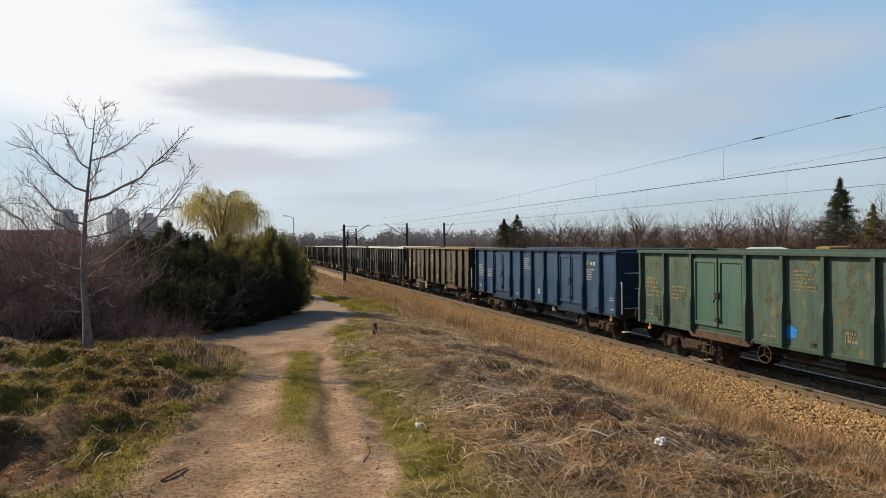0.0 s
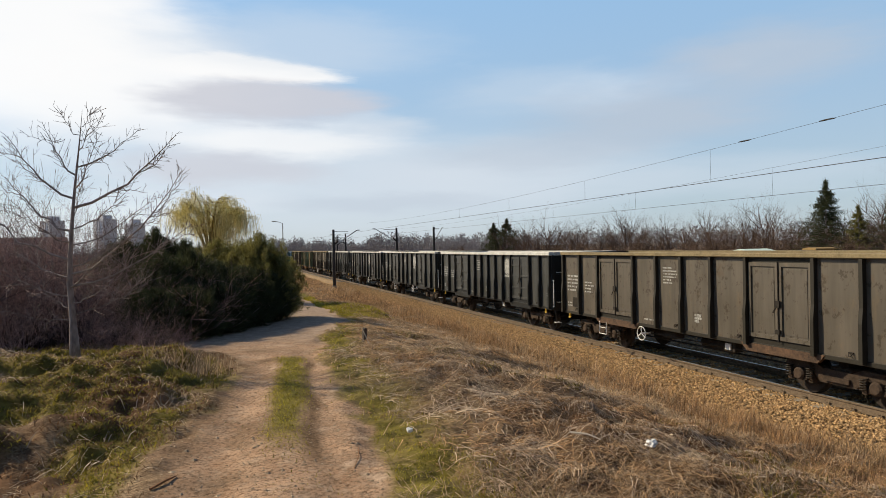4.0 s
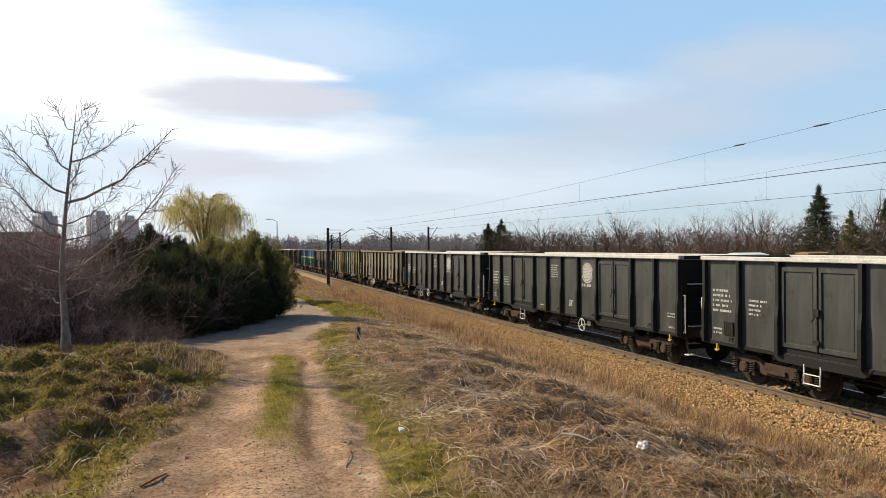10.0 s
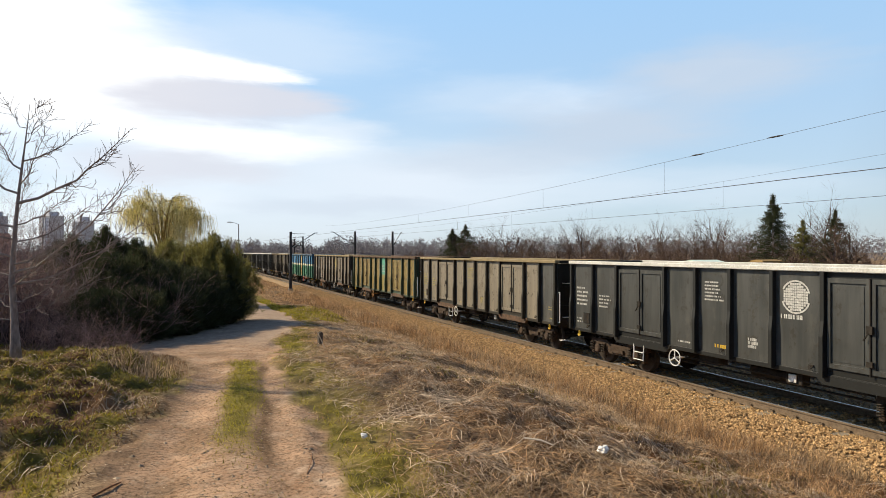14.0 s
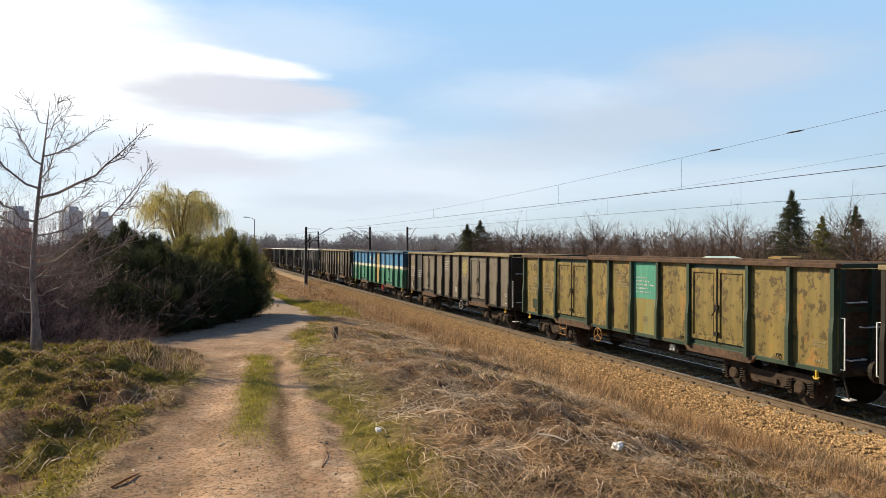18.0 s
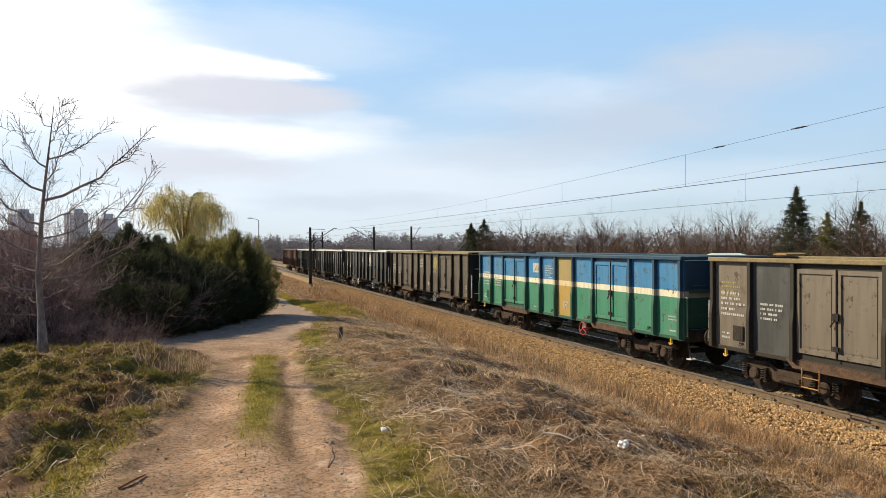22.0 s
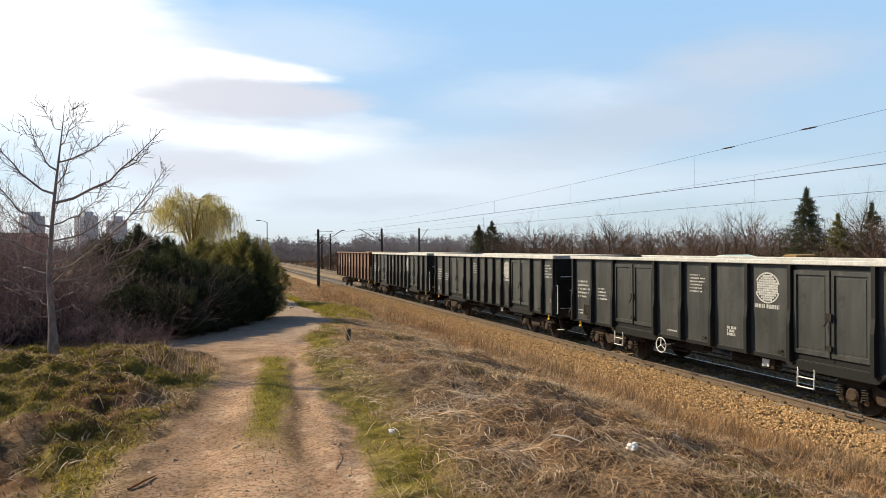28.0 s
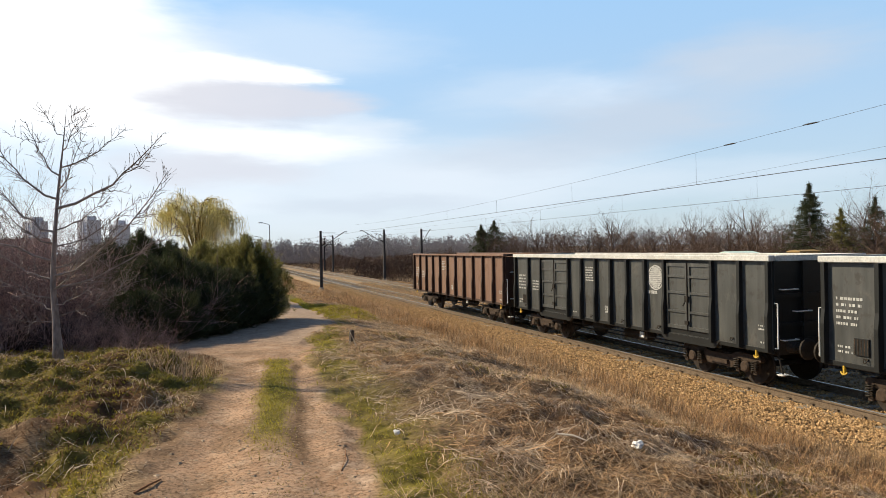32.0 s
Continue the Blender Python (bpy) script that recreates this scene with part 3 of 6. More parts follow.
sleeper_mesh = Shape().box(-1.25, -0.13, -0.36, 1.25, 0.13, -0.172, 0.02).mesh("sleeper")
clip = Shape()
for rx in (-0.7535, 0.7535):
    for s in (-1, 1):
        clip.box(rx + s * 0.07 - 0.03, -0.055, -0.17, rx + s * 0.07 + 0.03, 0.055, -0.125)
        clip.tube([(rx + s * 0.09, -0.05, -0.125), (rx + s * 0.05, 0.0, -0.105), (rx + s * 0.09, 0.05, -0.125)], 0.012, 4)
clip_mesh = clip.mesh("rail_fastening")
for axis, y0, count, name in ((AXIS, 1.2, 230, "near_track_sleepers"), (AXIS2, 8.2, 90, "far_track_sleepers")):
    holder = thing(name, axis, 0, 0, label="row of concrete sleepers with steel fastenings", category="sleepers", kind="structure")
    for i in range(count):
        s = part("sleeper", sleeper_mesh, M_SLEEPER, holder)
        s.location = (0, y0 + i * 0.6, 0)
        part("rail_fastening", clip_mesh, M_RAIL, s)
    rest = Shape()
    for i in list(range(-60, 0)) + list(range(count, count + 420)):
        rest.box(-1.25, y0 + i * 0.6 - 0.13, -0.36, 1.25, y0 + i * 0.6 + 0.13, -0.172)
    tagged(part("sleeper_row", rest, M_SLEEPER, holder), kind="stuff")


def stones(n, x0, x1, y0, y1, small, large, height):
    base = np.array([(1, 0, 0), (-1, 0, 0), (0, 1, 0), (0, -1, 0), (0, 0, 1), (0, 0, -1)], float)
    tri = np.array([(0, 2, 4), (2, 1, 4), (1, 3, 4), (3, 0, 4), (2, 0, 5), (1, 2, 5), (3, 1, 5), (0, 3, 5)])
    x, u = rng.uniform(x0, x1, n), rng.random(n)
    y = y0 + (y1 - y0) * u ** 1.5
    size = rng.uniform(small, large, n)
    pts = base[None] * size[:, None, None] * rng.uniform(0.6, 1.25, (n, 6, 1)) + rng.normal(0, 0.2, (n, 6, 3)) * size[:, None, None]
    a = rng.uniform(0, 6.28, n)
    ca, sa = np.cos(a)[:, None], np.sin(a)[:, None]
    pts = np.stack([pts[..., 0] * ca - pts[..., 1] * sa, pts[..., 0] * sa + pts[..., 1] * ca, pts[..., 2] * 0.75], -1)
    z = height(x, y) + size * 0.25
    pts += np.stack([x, y, z], -1)[:, None, :]
    return pts.reshape(-1, 3), (tri[None] + 6 * np.arange(n)[:, None, None]).reshape(-1, 3)


def bed_z(x, y):
    return np.interp(x, [10.2, 10.75, 11.5, 12.2, 14.6], [-0.43, -0.44, -0.21, -0.2, -0.2]) + 0.03 * wobble(x, y, 0.4, 12)


for name, args in (("ballast_stones", (60000, 10.35, 12.3, 4.0, 70.0, 0.02, 0.042, bed_z)), ("ballast_between_rails", (14000, 12.5, 14.9, 5.0, 60.0, 0.025, 0.05, bed_z)), ("ballast_between_tracks", (16000, 14.9, 20.0, 7.0, 70.0, 0.03, 0.06, bed_z))):
    tagged(new(name, soup(name, *stones(*args), M_STONE)), "loose golden-brown crushed stones beside the rail", "ballast", kind="stuff")


# ---- catenary ----
def catenary_mast(x, y, top, arm, side, lean=0.0):
    """A slim lattice-like steel mast with a bracket that reaches over the track on that side."""
    z0 = -0.5
    m = thing("catenary_mast", x, y, z0, label="dark steel railway mast with a bracket for the wires", category="mast", group="masts along the railway")
    h = top - z0
    part("concrete_foot", Shape().box(-0.22, -0.22, 0, 0.22, 0.22, 0.3, 0.02), M_SLEEPER, m)
    part("pole", Shape().prism([(-0.15, 0.25), (0.15, 0.25), (0.10, h), (-0.10, h)], "y", -0.09, 0.09), M_MAST, m)
    for zz in (h * 0.97,):
        part("stay", Shape().tube([(0, 0, zz), (side * arm * 0.55, 0, zz - 0.02)], 0.022, 5), M_MAST, m)
    part("bracket", Shape().tube([(0, 0, h * 0.72), (side * arm * 0.9, 0, h * 0.985), (side * arm, 0, h * 0.985)], 0.05, 6), M_LAMPPOST, m)
    part("insulator", Shape().tube([(side * 0.1, 0, h * 0.745), (side * 0.45, 0, h * 0.80)], 0.07, 8), M_STEEL, m)
    part("steady_arm", Shape().tube([(0, 0, h * 0.78), (side * arm * 0.8, 0, h * 0.76)], 0.02, 5), M_MAST, m)
    return m


catenary_mast(10.35, 64.5, 5.3, 2.6, 1)
catenary_mast(20.4, 78.6, 5.85, 3.0, -1)
catenary_mast(24.2, 75.4, 5.80, 1.2, 1)
catenary_mast(18.6, 104.0, 5.75, 2.4, -1)
catenary_mast(19.4, 117.0, 5.6, 2.8, 1)


def wire(name, pts, r, label):
    w = part(name, Shape().tube(pts, r, 5), M_WIRE)
    return tagged(w, label, "wire", "wires over the railway", "structure")


def span(x, z_of, y0=-8, y1=420, n=60):
    return [(x, y, z_of(y)) for y in np.linspace(y0, y1, n) ** 1.0]


wire("contact_wire", span(AXIS, lambda y: 5.09), 0.009, "taut contact wire over the near track")
wire("contact_wire", span(18.2, lambda y: 4.96), 0.007, "taut contact wire over the far track")
wire("carrier_wire", [(AXIS, y, 5.57 + 0.0006 * (y - 42) ** 2) for y in np.linspace(-8, 62, 26)], 0.0042, "sagging carrier wire with droppers")
wire("carrier_wire", [(18.2, y, 5.35 + 0.00042 * (y - 55) ** 2) for y in np.linspace(-8, 78, 26)], 0.0035, "thin sagging carrier wire")
for y in (11.4, 13.9):
    z = 5.57 + 0.0006 * (y - 42) ** 2
    ins = Shape().tube([(AXIS, y - 0.22, z), (AXIS, y - 0.1, z), (AXIS, y + 0.1, z), (AXIS, y + 0.22, z)], [0.010, 0.019, 0.019, 0.010], 7)
    tagged(part("wire_insulator", ins, M_STEEL), "dark insulator strung in a wire", "insulator", "wires over the railway", "structure")


for axis, low, high, ys in ((AXIS, 5.09, lambda y: 5.57 + 0.0006 * (y - 42) ** 2, (15.2, 22.0, 29.0, 36.0)), (18.2, 4.96, lambda y: 5.35 + 0.00042 * (y - 55) ** 2, (18.0, 26.0, 34.0, 42.0))):
    for y in ys:
        tagged(part("dropper", Shape().tube([(axis, y, low), (axis, y, high(y))], 0.004, 4), M_WIRE), "thin dropper between carrier and contact wire", "wire", "wires over the railway", "structure")


# ---- freight train ----
HALF, Z_TOP, Z_LOW, FACE = 6.45, 3.115, 0.92, 1.37
LAYOUT = {
    "panel": ([0, 1.20, 2.36, 4.34, 5.44, 6.52, 7.66, 8.84, 10.72, 11.82, 12.90], (2, 7)),
    "narrow": ([0, 1.20, 2.20, 4.20, 5.05, 5.90, 6.75, 7.60, 8.45, 9.30, 11.10, 12.00, 12.90], (2, 9)),
    "ribbed": ([0, 1.20, 2.20, 4.20, 5.05, 5.90, 6.75, 7.60, 8.45, 9.30, 11.10, 12.00, 12.90], (2, 9)),
    "doorless": ([12.9 * i / 11 for i in range(12)], ()),
}
_shapes = {}


def shared(key, build):
    if key not in _shapes:
        _shapes[key] = build()
    return _shapes[key]


def post_mesh(s, wide):
    """A pressed side post: shallow above, deeper and wider below a sloping kink."""
    x = lambda d: s * (FACE + d)
    sh = Shape().prism([(x(0.0), 0.96), (x(0.0), 3.01), (x(0.105), 3.01), (x(0.105), 2.05), (x(0.14), 1.75), (x(0.14), 0.96)], "y", -wide / 2, wide / 2)
    return sh.mesh("side_post")


def leaf_mesh(s, width, ribbed):
    a, b = width / 2, s * FACE
    lo, hi = 1.16, 2.90
    sh = Shape()
    def slab(y0, z0, y1, z1, d0, d1):
        xs = sorted((b + s * d0, b + s * d1))
        sh.box(xs[0], y0, z0, xs[1], y1, z1)
    slab(-a, lo, a, hi, 0.003, 0.018)
    for y0, y1, z0, z1 in ((-a, -a + 0.07, lo, hi), (a - 0.07, a, lo, hi), (-a + 0.07, a - 0.07, lo, lo + 0.09), (-a + 0.07, a - 0.07, hi - 0.09, hi)):
        slab(y0, z0, y1, z1, 0.018, 0.05)
    if ribbed:
        for z in (1.62, 2.12, 2.55):
            slab(-a + 0.07, z - 0.03, a - 0.07, z + 0.03, 0.018, 0.055)
    else:
        slab(-a + 0.12, lo + 0.14, a - 0.12, hi - 0.14, 0.018, 0.028)
    return sh.mesh("door_leaf")


def lock_mesh(s):
    x = s * (FACE + 0.06)
    sh = Shape().tube([(x, 0, 1.12), (x, 0, 2.92)], 0.017, 6)
    for z in (1.35, 1.95, 2.0):
        sh.box(min(x, x + s * 0.04), -0.06, z - 0.05, max(x, x + s * 0.04), 0.06, z + 0.05)
    sh.tube([(x + s * 0.03, 0.0, 1.95), (x + s * 0.05, 0.10, 1.78)], 0.016, 5)
    return sh.mesh("door_bar")


def wheelset_mesh():
    sh = Shape().tube([(-1.05, 0, 0), (1.05, 0, 0)], 0.075, 10)
    for s in (-1, 1):
        prof = [(0.82, 0.435), (0.72, 0.445), (0.70, 0.47), (0.68, 0.47)]
        sh.tube([(s * x, 0, 0) for x, _ in prof], [r for _, r in prof], 24)
        sh.tube([(s * 0.822, 0, 0), (s * 0.86, 0, 0)], [0.17, 0.14], 12)
        for k in range(4):
            c, d = math.cos(k * 1.571), math.sin(k * 1.571)
            sh.box(s * 0.83 - 0.012, 0.28 * c - 0.03, 0.28 * d - 0.03, s * 0.83 + 0.012, 0.28 * c + 0.03, 0.28 * d + 0.03)
    return sh.mesh("wheelset")


def side_frame_mesh(s):
    x0, x1 = sorted((s * 0.95, s * 1.08))
    out = [(-1.32, 0.62), (-1.28, 0.74), (-0.55, 0.76), (-0.35, 0.66), (0.35, 0.66), (0.55, 0.76), (1.28, 0.74), (1.32, 0.62), (1.2, 0.56), (0.62, 0.56), (0.42, 0.36), (-0.42, 0.36), (-0.62, 0.56), (-1.2, 0.56)]
    sh = Shape().prism(out, "x", x0, x1)
    for y in (-0.9, 0.9):
        for d in (-0.27, 0.27):
            xa, xb = sorted((s * 1.0, s * 1.12))
            sh.box(xa, y + d - 0.05, 0.30, xb, y + d + 0.05, 0.6)
    xa, xb = sorted((s * 1.08, s * 1.14))
    sh.box(xa, -0.3, 0.42, xb, 0.3, 0.52)
    return sh.mesh("side_frame")


def axle_box_mesh(s):
    sh = Shape().tube([(s * 1.02, 0, 0.46), (s * 1.16, 0, 0.46), (s * 1.19, 0, 0.46)], [0.14, 0.14, 0.10], 12)
    x0, x1 = sorted((s * 1.0, s * 1.13))
    sh.box(x0, -0.18, 0.34, x1, 0.18, 0.44)
    return sh.mesh("axle_box")


def spring_mesh(s):
    pts = [(s * 1.13 + 0.075 * math.cos(i * 0.7), 0.075 * math.sin(i * 0.7), 0.38 + 0.0055 * i) for i in range(45)]
    return Shape().tube(pts, 0.016, 4).mesh("spring")


def bogie(wagon, y):
    b = part("bogie", shared("bolster", lambda: Shape().box(-1.0, -0.25, 0.5, 1.0, 0.25, 0.72, 0.03).box(-0.9, -0.12, 0.72, 0.9, 0.12, 0.86).mesh("bogie")), M_BOGIE, wagon, "dirty brown cast-steel bogie")
    b.location = (0, y, 0)
    for s in (-1, 1):
        part("side_frame", shared(("sf", s), lambda: side_frame_mesh(s)), M_BOGIE, b)
        for ax in (-0.9, 0.9):
            part("axle_box", shared(("ab", s), lambda: axle_box_mesh(s)), M_BOGIE, b).location = (0, ax, 0)
            for d in (-0.27, 0.27):
                part("spring", shared(("sp", s), lambda: spring_mesh(s)), M_STEEL, b).location = (0, ax + d, 0)
    sets = []
    for ax in (-0.9, 0.9):
        w = part("wheelset", shared("wheelset", wheelset_mesh), M_WHEEL, b)
        w.location = (0, ax, 0.46)
        sets.append((w, ax))
    return sets


def one_buffer(e, x):
    sh = Shape()
    sh.tube([(x, e * 6.40, 1.06), (x, e * 6.45, 1.06), (x, e * 6.62, 1.06), (x, e * 6.66, 1.06)], [0.19, 0.15, 0.13, 0.10], 14)
    sh.tube([(x, e * 6.64, 1.06), (x, e * 6.90, 1.06)], 0.08, 12)
    sh.tube([(x, e * 6.90, 1.06), (x, e * 6.94, 1.06), (x, e * 6.965, 1.06)], [0.24, 0.24, 0.19], 20)
    return sh.mesh("buffer")


def end_wall_mesh(e):
    sh = Shape()
    y0, y1 = sorted((e * 6.38, e * 6.42))
    sh.box(-1.38, y0, 0.98, 1.38, y1, 3.0)
    return sh.mesh("end_wall")


def scribble(w, h, rows, seed, gap=0.56):
    """Rows of short bars that stand for lettering too small to read, in the plane of the side (y, z)."""
    r = random.Random(seed)
    sh = Shape()
    rh = h / rows
    for i in range(rows):
        y, z = 0.0, h - (i + 1) * rh
        end = w * r.uniform(0.55, 1.0)
        while y < end:
            l = r.uniform(0.15, 0.5) * rh
            sh.box(-0.002, y, z, 0.002, min(y + l, end), z + rh * (1 - gap))
            y += l + rh * (r.uniform(0.10, 0.2) if r.random() < 0.8 else 0.5)
    return sh


def emblem_mesh(r):
    """A plain round emblem: a pale chequered disc in a broken ring."""
    sh = Shape()
    n = 11
    for i in range(n):
        for j in range(n):
            y, z = (i - n / 2 + 0.5) * 2 * r / n, (j - n / 2 + 0.5) * 2 * r / n
            if y * y + z * z < (r * 0.98) ** 2:
                k = r / n * 0.86
                sh.box(-0.002, y - k, z - k, 0.002, y + k, z + k)
    for a0, a1 in ((-1.1, 1.3), (1.9, 4.4)):
        for i in range(10):
            a, b = a0 + (a1 - a0) * i / 10, a0 + (a1 - a0) * (i + 1) / 10
            q = [(rr * math.sin(t), rr * math.cos(t)) for rr, t in ((r * 1.08, a), (r * 1.08, b), (r * 1.2, b), (r * 1.2, a))]
            sh.prism(q, "x", -0.002, 0.002)
    return sh.mesh("emblem")


def on_side(name, shape, mat, wagon, pos, z, label=""):
    """Set something flat on the camera's side of a wagon, pos metres from its rear end."""
    o = part(name, shape, mat, wagon, label)
    o.matrix_basis = pose(-FACE - 0.006, HALF - pos, z, 0, 0, 180)
    if name == "lettering":
        tagged(o, kind="stuff")
    return o


WHEELS = []


def freight_wagon(k, label, kind, paint, posts, chord, door=None, seed=0, emblem=None, marks=M_LETTER, step_frames=(3.3,), wheel_pos=5.0, wheel_mat=None, chord_h=0.10, panels=(), step_mat=None):
    """An open bogie wagon. paint, posts, chord, door: its materials; panels: (index, material) for sheets of another colour."""
    w = thing("freight_wagon", AXIS, 0, 0, label=label, category="freight wagon", group="wagons of the freight train")
    edges, doors = LAYOUT[kind]
    door = door or paint
    for s in (-1, 1):
        for i in range(len(edges) - 1):
            if i in doors:
                continue
            a, b = HALF - edges[i + 1], HALF - edges[i]
            x0, x1 = sorted((s * (FACE - 0.035), s * FACE))
            sheet = shared((kind, "sheet", s, i), lambda: Shape().box(x0, a, 1.0, x1, b, 3.03).mesh("side_sheet"))
            part("side_sheet", sheet, dict(panels).get(i, paint) if s < 0 else paint, w)
        for i in doors:
            a, b = HALF - edges[i + 1], HALF - edges[i]
            back = shared((kind, "back", s, i), lambda: Shape().box(min(s * (FACE - 0.035), s * FACE), a, 1.0, max(s * (FACE - 0.035), s * FACE), b, 3.03).mesh("door_frame"))
            part("door_frame", back, posts, w)
            lw = (b - a) / 2 - 0.09
            for q in (-1, 1):
                lf = part("door_leaf", shared((kind, "leaf", s, i), lambda: leaf_mesh(s, lw, kind == "ribbed")), door, w)
                lf.location = (0, (a + b) / 2 + q * (lw / 2 + 0.02), 0)
            part("door_bar", shared(("bar", s), lambda: lock_mesh(s)), M_STEEL, w, "door locking bar").location = (0, (a + b) / 2, 0)
            sill = shared((kind, "sill", s, i), lambda: Shape().prism([(a - 0.16, 0.93), (a - 0.04, 0.81), (b + 0.04, 0.81), (b + 0.16, 0.93), (b + 0.22, 1.0), (a - 0.22, 1.0)], "x", *sorted((s * (FACE + 0.045), s * (FACE - 0.06)))).mesh("door_sill"))
            part("door_sill", sill, M_SILL if seed in (0, 2, 10, 11, 13, 15, 16) else posts, w)
        for i, e in enumerate(edges):
            p = part("side_post", shared(("post", s, 0.11), lambda: post_mesh(s, 0.085)), posts, w)
            p.location = (0, min(max(HALF - e, -HALF + 0.06), HALF - 0.06), 0)
        x0, x1 = sorted((s * (FACE - 0.06), s * (FACE + 0.12)))
        part("top_chord", shared(("chord", s, chord_h), lambda: Shape().box(x0, -HALF - 0.04, Z_TOP - chord_h, x1, HALF + 0.04, Z_TOP, 0.015).mesh("top_chord")), chord, w)
        x0, x1 = sorted((s * (FACE - 0.06), s * (FACE + 0.03)))
        part("bottom_sill", shared(("sill", s), lambda: Shape().box(x0, -HALF, Z_LOW, x1, HALF, 1.02, 0.01).mesh("bottom_sill")), posts, w)
    for e in (-1, 1):
        # Ends take the dark post or sill colour to stand for their shade.
        part("end_wall", shared(("end", e), lambda: end_wall_mesh(e)), M_SILL if posts is OCHREPOSTSHADE else posts, w)
        for x in (-1.30, -0.45, 0.45, 1.30):
            part("end_post", shared(("endpost", e), lambda: Shape().box(-0.06, min(e * 6.42, e * 6.50), 0.98, 0.06, max(e * 6.42, e * 6.50), 3.0).mesh("end_post")), posts, w).location = (x, 0, 0)
        for z in (1.55, 2.2):
            part("end_rail", shared(("endrail", e), lambda: Shape().box(-1.23, min(e * 6.42, e * 6.47), -0.05, 1.23, max(e * 6.42, e * 6.47), 0.05).mesh("end_rail")), posts, w).location = (0, 0, z)
        y0, y1 = sorted((e * 6.34, e * 6.50))
        part("end_chord", shared(("echord", e, chord_h), lambda: Shape().box(-FACE + 0.07, y0, Z_TOP - chord_h, FACE - 0.07, y1, Z_TOP - 0.004).mesh("end_chord")), chord if chord_h > 0.11 else posts, w)
        y0, y1 = sorted((e * 6.30, e * 6.46))
        part("headstock", shared(("head", e), lambda: Shape().box(-1.28, y0, 0.88, 1.28, y1, 1.24, 0.01).mesh("headstock")), M_STEEL, w)
        for x in (-0.875, 0.875):
            part("buffer", shared(("buffer", e, x), lambda: one_buffer(e, x)), M_STEEL, w, smooth=True)
        part("coupling", shared(("hook", e), lambda: Shape().tube([(0, e * 6.4, 1.02), (0, e * 6.75, 1.04), (0, e * 6.97, 0.94)], 0.04, 6).tube([(0.25, e * 6.45, 0.95), (0.28, e * 6.7, 0.62), (0.2, e * 6.95, 0.75)], 0.025, 6).mesh("coupling")), M_STEEL, w)
        part("handrail", shared(("grab", e), lambda: Shape().tube([(-1.36, e * 6.5, 2.05), (-1.36, e * 6.58, 2.05), (-1.36, e * 6.58, 1.05), (-1.36, e * 6.5, 1.05)], 0.016, 6).mesh("handrail")), M_WHITE if seed % 3 else posts, w, "pale steel grab rail")
        if e < 0:
            part("corner_step", shared(("step", e), lambda: Shape().box(-1.34, e * 6.58 - 0.08, 0.46, -1.12, e * 6.58 + 0.08, 0.48).mesh("corner_step")), M_WHITE, w, "pale shunter's step")
            part("step_bracket", shared(("stepb", e), lambda: Shape().tube([(-1.23, e * 6.44, 0.95), (-1.23, e * 6.58, 0.48)], 0.02, 5).mesh("step_bracket")), M_STEEL, w)
        part("tow_hook", shared(("tow", e), lambda: Shape().box(-FACE - 0.05, e * 6.0 - 0.022, 0.79, -FACE + 0.01, e * 6.0 + 0.022, 0.95, 0.006).tube([(-FACE - 0.03, e * 6.0 - 0.07, 0.825), (-FACE - 0.045, e * 6.0 - 0.045, 0.79), (-FACE - 0.05, e * 6.0, 0.775), (-FACE - 0.045, e * 6.0 + 0.045, 0.79), (-FACE - 0.03, e * 6.0 + 0.07, 0.825)], 0.017, 6).mesh("tow_hook")), M_YELLOW, w, "yellow tow hook")
        for x, z in ((-0.95, 2.35), (-0.55, 1.85), (-0.95, 1.22)):
            part("rung", shared(("rung", e), lambda: Shape().tube([(-0.22, e * 6.44, 0), (-0.22, e * 6.56, 0), (0.22, e * 6.56, 0), (0.22, e * 6.44, 0)], 0.016, 6).mesh("rung")), M_WHITE if seed % 3 else posts, w, "pale steel rung on the end wall").location = (x, 0, z)
    holder = part("card_holder", shared("cardholder", lambda: Shape().box(-0.03, -0.16, -0.17, 0.0, 0.16, 0.17, 0.008).mesh("card_holder")), posts, w, "dark consignment card holder")
    holder.location = (-FACE - 0.002, HALF - 0.82, 1.36)
    grid = Shape()
    for i in range(5):
        grid.box(-0.004, -0.14 + 0.066 * i, -0.15, 0.0, -0.125 + 0.066 * i, 0.15)
    part("wire_grid", shared("cardgrid", lambda: grid.mesh("wire_grid")), M_BOGIE, holder).location = (-0.031, 0, 0)
    for i in range(1, len(edges)):
        if i - 1 not in doors and i % 2 and i < len(edges) - 1:
            part("rope_eye", shared("ropeeye", lambda: Shape().box(-0.02, -0.05, 0.0, 0.01, 0.05, 0.03).tube([(-0.02, -0.04, 0.0), (-0.05, -0.02, -0.05), (-0.05, 0.02, -0.05), (-0.02, 0.04, 0.0)], 0.01, 5).mesh("rope_eye")), M_STEEL, w).location = (-FACE - 0.012, HALF - edges[i] + 0.3, 1.12)
    part("floor", shared("floor", lambda: Shape().box(-1.36, -6.38, 1.14, 1.36, 6.38, 1.2).mesh("floor")), M_STEEL, w)
    part("underframe", shared("frame", lambda: Shape().box(-0.28, -6.3, 0.80, 0.28, 6.3, 1.1).box(-1.2, -2.6, 0.86, 1.2, -2.45, 1.1).box(-1.2, 2.45, 0.86, 1.2, 2.6, 1.1).box(-1.2, -0.1, 0.86, 1.2, 0.1, 1.1).mesh("underframe")), M_STEEL, w)
